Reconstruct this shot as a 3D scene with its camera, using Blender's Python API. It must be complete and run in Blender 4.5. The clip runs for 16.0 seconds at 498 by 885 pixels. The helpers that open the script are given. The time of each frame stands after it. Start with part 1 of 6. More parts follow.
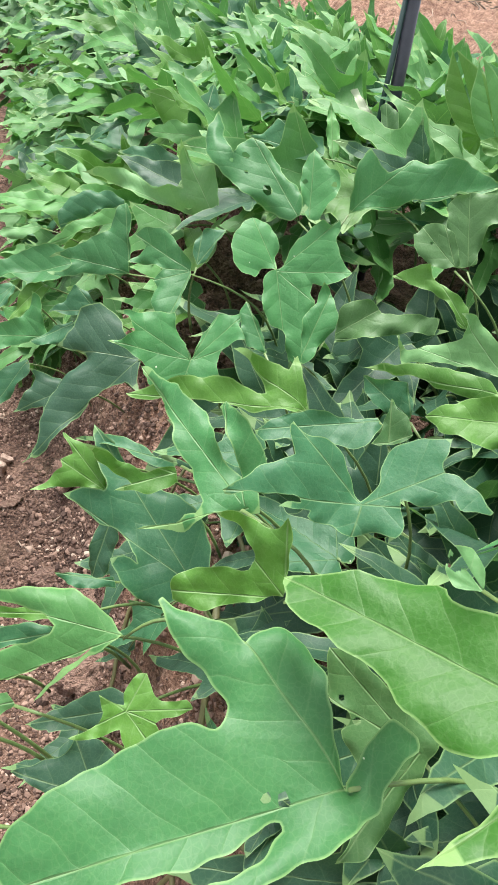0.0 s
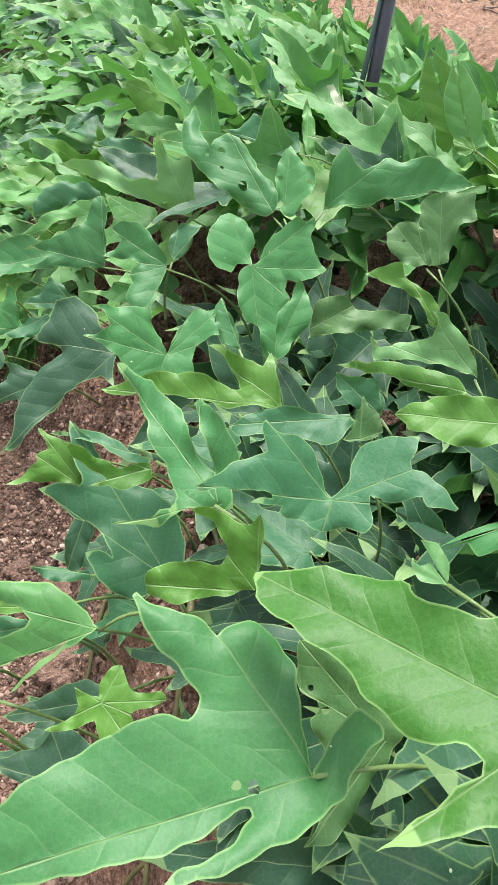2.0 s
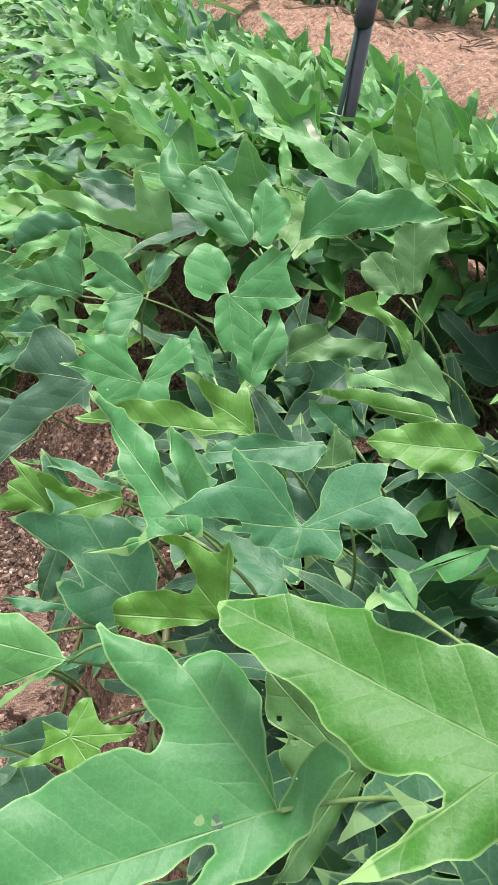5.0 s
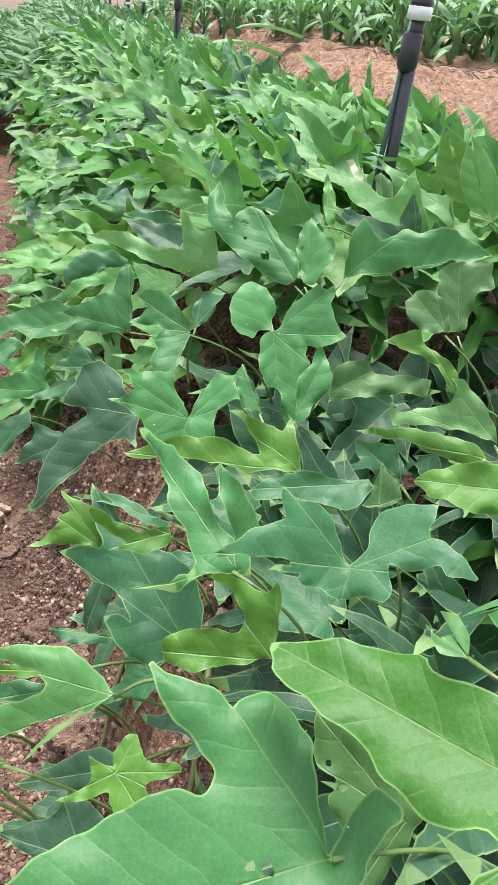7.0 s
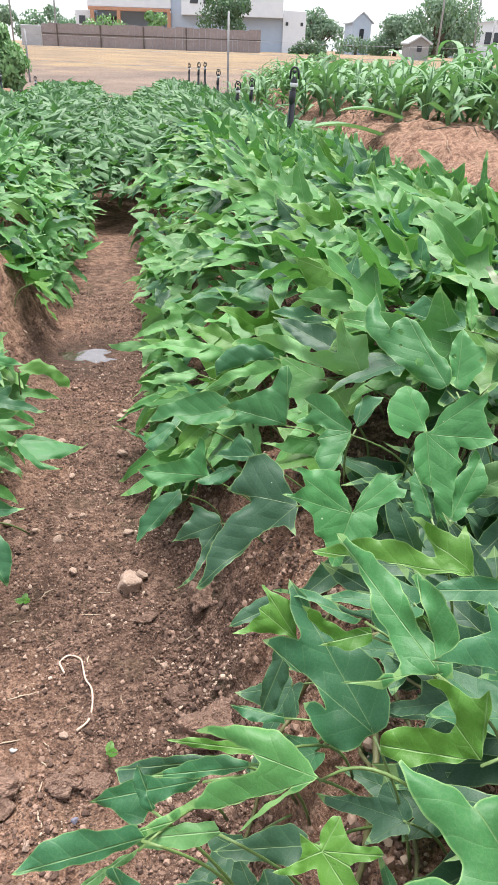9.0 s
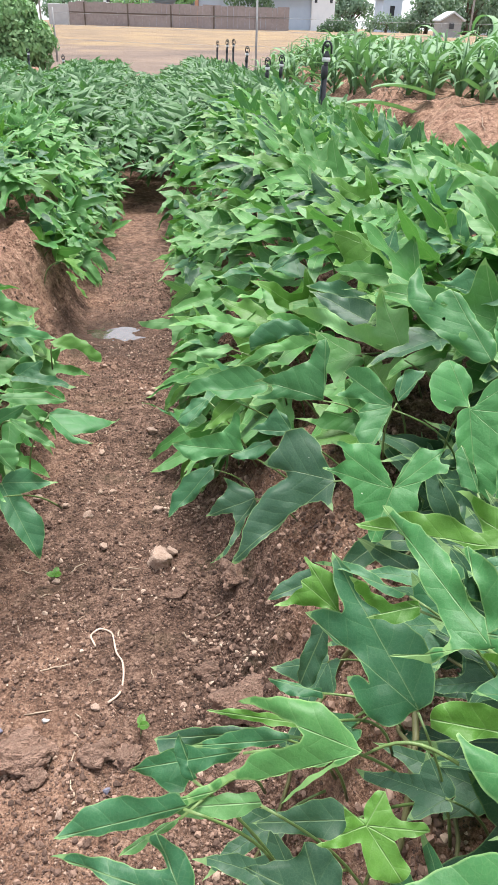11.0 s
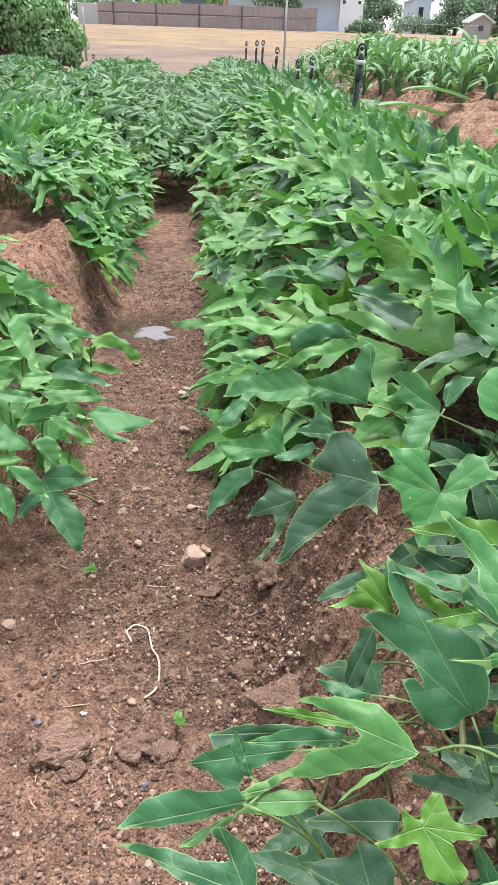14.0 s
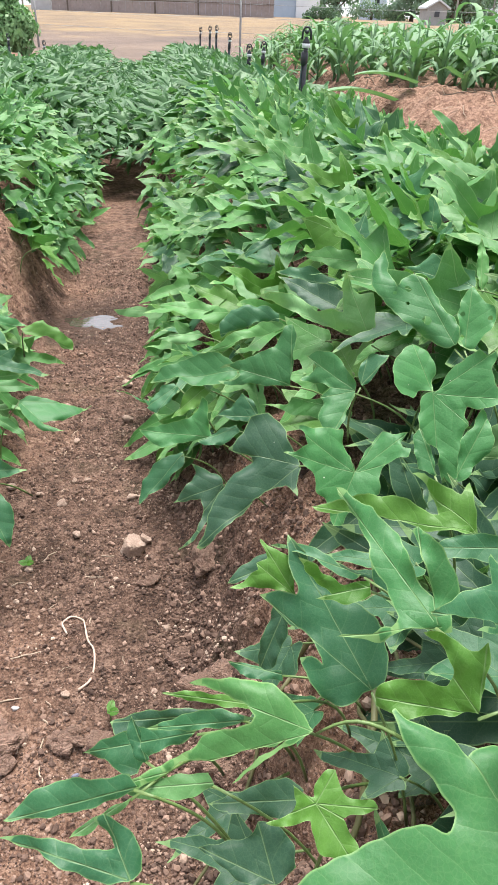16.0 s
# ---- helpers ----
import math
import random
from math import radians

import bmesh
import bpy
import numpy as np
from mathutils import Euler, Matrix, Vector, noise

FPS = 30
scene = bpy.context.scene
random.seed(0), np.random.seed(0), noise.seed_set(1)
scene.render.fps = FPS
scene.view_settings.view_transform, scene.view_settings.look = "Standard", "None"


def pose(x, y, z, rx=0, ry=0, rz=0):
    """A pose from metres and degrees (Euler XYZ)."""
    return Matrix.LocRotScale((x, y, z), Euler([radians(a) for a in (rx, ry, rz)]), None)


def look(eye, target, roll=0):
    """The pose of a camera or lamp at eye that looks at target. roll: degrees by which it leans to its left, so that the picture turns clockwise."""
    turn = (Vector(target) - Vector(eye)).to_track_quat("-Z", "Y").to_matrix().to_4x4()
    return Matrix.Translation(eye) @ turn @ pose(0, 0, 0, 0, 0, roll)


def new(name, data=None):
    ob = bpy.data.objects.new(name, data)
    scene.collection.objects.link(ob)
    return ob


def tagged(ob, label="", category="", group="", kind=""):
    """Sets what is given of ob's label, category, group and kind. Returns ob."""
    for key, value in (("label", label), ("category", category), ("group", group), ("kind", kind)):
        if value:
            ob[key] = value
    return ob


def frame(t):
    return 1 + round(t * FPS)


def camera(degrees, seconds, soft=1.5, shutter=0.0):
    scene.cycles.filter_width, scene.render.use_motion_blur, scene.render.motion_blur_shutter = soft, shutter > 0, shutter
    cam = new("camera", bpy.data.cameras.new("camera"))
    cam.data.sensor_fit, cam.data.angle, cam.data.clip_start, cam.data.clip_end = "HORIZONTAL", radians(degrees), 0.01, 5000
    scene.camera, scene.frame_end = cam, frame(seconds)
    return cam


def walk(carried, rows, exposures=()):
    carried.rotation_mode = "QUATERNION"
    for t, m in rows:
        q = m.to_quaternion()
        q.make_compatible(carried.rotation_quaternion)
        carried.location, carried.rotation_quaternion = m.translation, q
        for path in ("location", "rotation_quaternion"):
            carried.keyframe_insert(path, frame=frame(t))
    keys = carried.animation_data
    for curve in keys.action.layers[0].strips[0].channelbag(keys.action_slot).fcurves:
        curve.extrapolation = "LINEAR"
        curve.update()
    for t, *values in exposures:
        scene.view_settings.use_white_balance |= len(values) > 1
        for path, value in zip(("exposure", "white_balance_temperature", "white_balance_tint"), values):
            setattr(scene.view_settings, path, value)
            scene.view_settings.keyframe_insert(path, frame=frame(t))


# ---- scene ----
cam = camera(39.7, 16.0)
PATH = [
    (0.0, look((0.043, 0.04, 0.748), (0.378, 1.579, -0.484), 3.7)),
    (0.5, look((0.043, 0.041, 0.742), (0.382, 1.581, -0.489), 3.8)),
    (1.0, look((0.047, 0.045, 0.737), (0.402, 1.572, -0.505), 4.1)),
    (1.5, look((0.058, 0.045, 0.753), (0.429, 1.551, -0.51), 4.6)),
    (2.0, look((0.044, 0.036, 0.756), (0.442, 1.545, -0.494), 5.4)),
    (2.5, look((0.045, 0.035, 0.747), (0.455, 1.551, -0.492), 5.3)),
    (3.0, look((0.051, 0.049, 0.723), (0.432, 1.559, -0.532), 4.6)),
    (3.5, look((0.051, 0.051, 0.715), (0.44, 1.559, -0.539), 4.7)),
    (4.0, look((0.055, 0.034, 0.753), (0.497, 1.557, -0.467), 6.1)),
    (6.5, look((0.05, 0.034, 0.758), (0.453, 1.616, -0.397), 5.5)),
    (7.0, look((0.045, 0.035, 0.763), (0.39, 1.655, -0.358), 4.3)),
    (7.5, look((-0.018, 0.023, 0.814), (0.263, 1.689, -0.255), 3.7)),
    (8.0, look((-0.034, 0.009, 0.837), (0.181, 1.717, -0.182), 3.1)),
    (8.5, look((-0.041, 0.01, 0.832), (0.119, 1.739, -0.162), 2.5)),
    (9.0, look((-0.046, 0.012, 0.825), (0.075, 1.744, -0.167), 2.0)),
    (11.5, look((-0.064, 0.017, 0.808), (-0.019, 1.725, -0.231), 1.8)),
    (12.0, look((-0.067, 0.014, 0.811), (-0.037, 1.723, -0.228), 1.9)),
    (12.5, look((-0.08, 0.014, 0.811), (-0.063, 1.724, -0.226), 2.1)),
    (13.0, look((-0.094, 0.014, 0.809), (-0.088, 1.725, -0.226), 2.2)),
    (13.5, look((-0.095, 0.01, 0.813), (-0.096, 1.722, -0.22), 2.2)),
    (14.0, look((-0.094, 0.011, 0.813), (-0.089, 1.722, -0.222), 2.1)),
    (14.5, look((-0.081, 0.014, 0.805), (-0.059, 1.724, -0.232), 2.1)),
    (15.0, look((-0.06, 0.014, 0.804), (-0.016, 1.721, -0.239), 1.9)),
    (15.5, look((-0.05, 0.013, 0.808), (0.021, 1.715, -0.241), 2.0)),
    (16.0, look((-0.037, 0.014, 0.804), (0.057, 1.709, -0.253), 2.1)),
]
walk(cam, PATH, exposures=[(0.0, 1.14), (7.0, 1.14), (8.5, 1.04), (16.0, 1.04)])

import collections
from mathutils.geometry import delaunay_2d_cdt

# ---- sky and sun: bright hazy overcast ----
world = bpy.data.worlds.new("sky")
scene.world = world
world.use_nodes = True
wn, wl = world.node_tree.nodes, world.node_tree.links
wn.clear()
sky = wn.new("ShaderNodeTexSky")
sky.sky_type, sky.sun_disc = "NISHITA", False
sky.sun_elevation, sky.sun_rotation = radians(75), radians(18)
sky.air_density, sky.dust_density, sky.ozone_density = 1.0, 5.0, 1.0
soft_sky = wn.new("ShaderNodeMixRGB")          # cloud veil evens the blue out
soft_sky.inputs[0].default_value = 0.6
soft_sky.inputs[2].default_value = (8.2, 8.5, 9.0, 1)
bg, wout = wn.new("ShaderNodeBackground"), wn.new("ShaderNodeOutputWorld")
bg.inputs[1].default_value = 0.108
wl.new(sky.outputs[0], soft_sky.inputs[1])
wl.new(soft_sky.outputs[0], bg.inputs[0])
wl.new(bg.outputs[0], wout.inputs[0])
sun = new("sun", bpy.data.lights.new("sun", "SUN"))
sun.data.energy, sun.data.angle, sun.data.color = 4.0, radians(28), (1.0, 0.98, 0.95)
sun.matrix_world = look((0.5, 1.5, 6.0), (0, 0, 0))


# ---- materials ----
def material(name):
    m = bpy.data.materials.new(name)
    m.use_nodes = True
    n = m.node_tree.nodes
    return m, n, m.node_tree.links, n["Principled BSDF"]


def node(n, kind, **inputs):
    k = n.new(kind)
    for key, v in inputs.items():
        k.inputs[key.replace("_", " ")].default_value = v
    return k


def math_node(n, l, op, a, b=None, clamp=False):
    k = n.new("ShaderNodeMath")
    k.operation, k.use_clamp = op, clamp
    for i, v in enumerate((a, b)):
        if v is None:
            continue
        if isinstance(v, (int, float)):
            k.inputs[i].default_value = v
        else:
            l.new(v, k.inputs[i])
    return k.outputs[0]


def ramp(n, l, fac, stops):
    r = n.new("ShaderNodeValToRGB")
    e = r.color_ramp.elements
    while len(e) < len(stops):
        e.new(0.5)
    for el, (p, c) in zip(e, stops):
        el.position, el.color = p, (*c, 1)
    l.new(fac, r.inputs[0])
    return r.outputs[0]


def mix(n, l, fac, a, b, how="MIX"):
    k = n.new("ShaderNodeMixRGB")
    k.blend_type = how
    for i, v in enumerate((fac, a, b)):
        if isinstance(v, (int, float)):
            k.inputs[i].default_value = v
        elif isinstance(v, tuple):
            k.inputs[i].default_value = (*v, 1)
        else:
            l.new(v, k.inputs[i])
    return k.outputs[0]


def noise_tex(n, l, scale, detail=4, rough=0.55, vec=None):
    k = node(n, "ShaderNodeTexNoise", Scale=scale, Detail=detail, Roughness=rough)
    if vec is not None:
        l.new(vec, k.inputs["Vector"])
    return k.outputs["Fac"]


def leaf_material(name, dark, light, island=False, vein=(0.22, 0.33, 0.14), veins=True, rough=0.54, specks=True):
    m, n, l, b = material(name)
    pos = n.new("ShaderNodeNewGeometry") if island else n.new("ShaderNodeTexCoord")
    place = pos.outputs["Position" if island else "Object"]
    rnd = pos.outputs["Random Per Island"] if island else n.new("ShaderNodeObjectInfo").outputs["Random"]
    big = noise_tex(n, l, 26, 3, 0.5, place)
    fine = noise_tex(n, l, 240, 3, 0.6, place)
    t = math_node(n, l, "ADD", math_node(n, l, "MULTIPLY", rnd, 0.75), math_node(n, l, "MULTIPLY", math_node(n, l, "SUBTRACT", big, 0.35), 0.8), True)
    col = mix(n, l, t, dark, light)
    col = mix(n, l, math_node(n, l, "MULTIPLY", fine, 0.35), col, tuple(c * 0.6 for c in dark))
    height = fine
    if veins:
        mesh = node(n, "ShaderNodeTexVoronoi", Scale=330.0)
        mesh.feature = "DISTANCE_TO_EDGE"
        l.new(place, mesh.inputs["Vector"])
        net = math_node(n, l, "SUBTRACT", 1.0, math_node(n, l, "MULTIPLY", mesh.outputs["Distance"], 9.0), True)
        col = mix(n, l, math_node(n, l, "MULTIPLY", net, 0.08), col, vein)
        blotch = noise_tex(n, l, 65, 4, 0.7, place)
        col = mix(n, l, math_node(n, l, "MULTIPLY", math_node(n, l, "SUBTRACT", blotch, 0.5, True), 1.2, True), col, tuple(c * 0.75 for c in dark))
        uv = n.new("ShaderNodeUVMap")
        uv.uv_map = "UVMap"
        sep = n.new("ShaderNodeSeparateXYZ")
        l.new(uv.outputs[0], sep.inputs[0])
        u = math_node(n, l, "ABSOLUTE", sep.outputs[0])
        v = sep.outputs[1]
        main = math_node(n, l, "SUBTRACT", 1.0, math_node(n, l, "DIVIDE", u, 0.0008), True)
        wob = math_node(n, l, "MULTIPLY", math_node(n, l, "SUBTRACT", big, 0.5), 0.012)
        w = math_node(n, l, "DIVIDE", math_node(n, l, "ADD", math_node(n, l, "SUBTRACT", v, math_node(n, l, "MULTIPLY", u, 0.9)), wob), 0.0185)
        d = math_node(n, l, "ABSOLUTE", math_node(n, l, "SUBTRACT", math_node(n, l, "FRACT", w), 0.5))
        side = math_node(n, l, "SUBTRACT", 1.0, math_node(n, l, "DIVIDE", d, 0.045), True)
        vm = math_node(n, l, "MAXIMUM", math_node(n, l, "MULTIPLY", main, 0.5), math_node(n, l, "MULTIPLY", side, 0.11))
        col = mix(n, l, vm, col, vein)
        # pale blade margin, brightened further as a painted rim highlight
        rim = n.new("ShaderNodeUVMap")
        rim.uv_map = "Rim"
        rs = n.new("ShaderNodeSeparateXYZ")
        l.new(rim.outputs[0], rs.inputs[0])
        col = mix(n, l, math_node(n, l, "MULTIPLY", math_node(n, l, "SUBTRACT", math_node(n, l, "MULTIPLY", rs.outputs[0], 40.0), 38.6, True), math_node(n, l, "ADD", math_node(n, l, "MULTIPLY", big, 0.7), 0.1)), col, (0.27, 0.42, 0.15))
        puff = math_node(n, l, "SUBTRACT", 1.0, math_node(n, l, "POWER", math_node(n, l, "MULTIPLY", d, 2.0), 0.6))
        sunk = math_node(n, l, "MAXIMUM", main, math_node(n, l, "MULTIPLY", puff, 0.7))
        height = math_node(n, l, "SUBTRACT", math_node(n, l, "MULTIPLY", fine, 0.55), sunk)
    if specks:
        vo = node(n, "ShaderNodeTexVoronoi", Scale=110.0)
        l.new(place, vo.inputs["Vector"])
        pick = n.new("ShaderNodeSeparateColor")
        l.new(vo.outputs["Color"], pick.inputs[0])
        small = math_node(n, l, "LESS_THAN", vo.outputs["Distance"], math_node(n, l, "MULTIPLY", pick.outputs[1], 0.10))
        rare = math_node(n, l, "GREATER_THAN", pick.outputs[0], 0.82)
        col = mix(n, l, math_node(n, l, "MULTIPLY", math_node(n, l, "MULTIPLY", small, rare), 0.8), col, (0.55, 0.62, 0.42))
    l.new(col, b.inputs["Base Color"])
    b.inputs["Roughness"].default_value = rough
    b.inputs["Specular IOR Level"].default_value = 0.44
    bump = node(n, "ShaderNodeBump", Strength=0.55, Distance=0.0012)
    l.new(height, bump.inputs["Height"])
    l.new(bump.outputs[0], b.inputs["Normal"])
    tr = n.new("ShaderNodeBsdfTranslucent")
    l.new(mix(n, l, 0.5, col, (0.14, 0.38, 0.05)), tr.inputs[0])
    ms = n.new("ShaderNodeMixShader")
    ms.inputs[0].default_value = 0.24
    l.new(b.outputs[0], ms.inputs[1])
    l.new(tr.outputs[0], ms.inputs[2])
    l.new(ms.outputs[0], n["Material Output"].inputs[0])
    return m


LEAF = leaf_material("leaf_green", (0.021, 0.114, 0.032), (0.056, 0.225, 0.060))
LEAF_OLD = leaf_material("leaf_bluish_green", (0.016, 0.090, 0.037), (0.042, 0.170, 0.066))
LEAF_YOUNG = leaf_material("leaf_young_green", (0.042, 0.140, 0.013), (0.088, 0.225, 0.024))
LEAF_FRESH = leaf_material("leaf_fresh_green", (0.034, 0.135, 0.032), (0.082, 0.245, 0.062))
LEAF_DULL = leaf_material("leaf_olive_green", (0.036, 0.108, 0.028), (0.072, 0.168, 0.048))
# lighter copy of the leaf green: sky light on exposed leaves, in the colour
LEAF_SKYLIT = leaf_material("leaf_skylit_green", (0.032, 0.140, 0.030), (0.104, 0.295, 0.068))
LEAF_BROAD = leaf_material("leaf_mature_green", (0.017, 0.096, 0.026), (0.042, 0.175, 0.046))
LEAF_BROAD_YOUNG = leaf_material("leaf_mature_light_green", (0.018, 0.100, 0.004), (0.036, 0.150, 0.007))
# deep teal leaf; on the low leaves its darkness stands in for inner-canopy shade
LEAF_DEEP_SHADE = leaf_material("leaf_deep_teal_shade", (0.014, 0.058, 0.032), (0.032, 0.100, 0.050))
LEAF_PALE = leaf_material("leaf_pale_dry", (0.30, 0.36, 0.23), (0.42, 0.46, 0.32), vein=(0.5, 0.5, 0.36))
LEAF_UNDER = leaf_material("leaf_underside", (0.080, 0.215, 0.065), (0.145, 0.315, 0.11), vein=(0.28, 0.38, 0.2))
# far foliage green, greyed a little so the colour carries haze
LEAF_FAR = leaf_material("leaf_canopy", (0.044, 0.122, 0.048), (0.125, 0.245, 0.102), island=True, veins=False, specks=False)


def plain(name, a, b2, scale=40.0, rough=0.6, metal=0.0, bump=0.2, dist=0.002):
    m, n, l, b = material(name)
    co = n.new("ShaderNodeTexCoord").outputs["Object"]
    f1, f2 = noise_tex(n, l, scale, 5, 0.6, co), noise_tex(n, l, scale * 0.13, 2, 0.5, co)
    f = math_node(n, l, "ADD", math_node(n, l, "MULTIPLY", f1, 0.6), math_node(n, l, "MULTIPLY", f2, 0.4))
    l.new(ramp(n, l, f, [(0.32, a), (0.68, b2)]), b.inputs["Base Color"])
    b.inputs["Roughness"].default_value, b.inputs["Metallic"].default_value = rough, metal
    bu = node(n, "ShaderNodeBump", Strength=bump, Distance=dist)
    l.new(f1, bu.inputs["Height"])
    l.new(bu.outputs[0], b.inputs["Normal"])
    return m


STALK = plain("petiole_green", (0.075, 0.12, 0.035), (0.13, 0.21, 0.06), 25, 0.5)
VINE = plain("vine_brown_green", (0.07, 0.08, 0.03), (0.14, 0.13, 0.05), 50, 0.6)
BLACK = plain("black_plastic", (0.010, 0.011, 0.016), (0.025, 0.027, 0.035), 80, 0.42)
WHITE_CLIP = plain("white_plastic", (0.55, 0.57, 0.6), (0.7, 0.7, 0.72), 80, 0.5)
STONE = plain("pale_stone", (0.33, 0.22, 0.165), (0.56, 0.42, 0.34), 9, 0.9, 0, 0.6, 0.05)
CLOD = plain("soil_clod", (0.27, 0.155, 0.11), (0.50, 0.325, 0.245), 5, 0.95, 0, 0.9, 0.05)
STRAW = plain("dry_straw", (0.24, 0.175, 0.125), (0.44, 0.345, 0.26), 90, 0.8)
ROOT = plain("dry_root", (0.38, 0.27, 0.21), (0.54, 0.42, 0.34), 120, 0.7)
SLATE = plain("blue_grey_stone", (0.09, 0.09, 0.13), (0.2, 0.2, 0.26), 90, 0.8)


def crumb_material():
    m, n, l, b = material("crumb_soil")
    geo = n.new("ShaderNodeNewGeometry")
    patch = noise_tex(n, l, 9, 3, 0.6, geo.outputs["Position"])
    f = math_node(n, l, "ADD", math_node(n, l, "MULTIPLY", geo.outputs["Random Per Island"], 0.62), math_node(n, l, "MULTIPLY", patch, 0.38))
    l.new(ramp(n, l, f, [(0.15, (0.045, 0.026, 0.019)), (0.55, (0.155, 0.095, 0.071)), (0.76, (0.27, 0.175, 0.132)), (0.84, (0.48, 0.37, 0.29))]), b.inputs["Base Color"])
    b.inputs["Roughness"].default_value = 0.95
    return m


CRUMB = crumb_material()
WHITE_STONE = plain("white_stone", (0.32, 0.30, 0.30), (0.5, 0.48, 0.47), 90, 0.7)
GREEN_HOSE = plain("dark_green_hose", (0.008, 0.028, 0.024), (0.015, 0.045, 0.035), 80, 0.4)
MAIZE = leaf_material("maize_leaf", (0.085, 0.185, 0.085), (0.19, 0.33, 0.16), veins=False, specks=False, rough=0.6)
TREE_LIGHT = leaf_material("shrub_leaf", (0.13, 0.27, 0.11), (0.27, 0.43, 0.19), island=True, veins=False, specks=False)
TREE_DARK = leaf_material("tree_leaf_dark", (0.06, 0.11, 0.075), (0.12, 0.18, 0.11), island=True, veins=False, specks=False)
# far tree leaves, lightened and greyed to paint in the haze
TREE_FAR_HAZED = leaf_material("tree_leaf_far_hazed", (0.13, 0.21, 0.15), (0.24, 0.33, 0.23), island=True, veins=False, specks=False)
BARK = plain("bark", (0.07, 0.05, 0.035), (0.15, 0.11, 0.08), 30, 0.9, 0, 0.6)
# fence reed, paled so that distance haze is in its colour
REED_HAZED = plain("reed", (0.24, 0.20, 0.20), (0.34, 0.29, 0.285), 6, 0.95, 0, 0.6, 0.02)
REED_DARK = plain("dark_wood", (0.09, 0.07, 0.06), (0.15, 0.12, 0.10), 6, 0.9)
PLASTER_WHITE = plain("white_render", (0.66, 0.69, 0.74), (0.75, 0.77, 0.81), 2.0, 0.9)
PLASTER_BLUE = plain("pale_blue_render", (0.42, 0.5, 0.62), (0.5, 0.57, 0.68), 2.0, 0.9)
PLASTER_GREY = plain("grey_render", (0.36, 0.36, 0.38), (0.46, 0.46, 0.48), 3.0, 0.9)
ORANGE = plain("terracotta_paint", (0.42, 0.22, 0.14), (0.5, 0.28, 0.19), 3.0, 0.85)
DARKWOOD = plain("dark_door_wood", (0.05, 0.035, 0.03), (0.1, 0.07, 0.06), 4.0, 0.7)
ROOF_PALE = plain("pale_roof", (0.5, 0.53, 0.58), (0.6, 0.63, 0.67), 2.0, 0.8)
POST = plain("grey_post", (0.25, 0.25, 0.26), (0.36, 0.36, 0.36), 12, 0.8)
GLASS_DARK = plain("dark_window_glass", (0.03, 0.035, 0.045), (0.05, 0.055, 0.065), 3, 0.08)


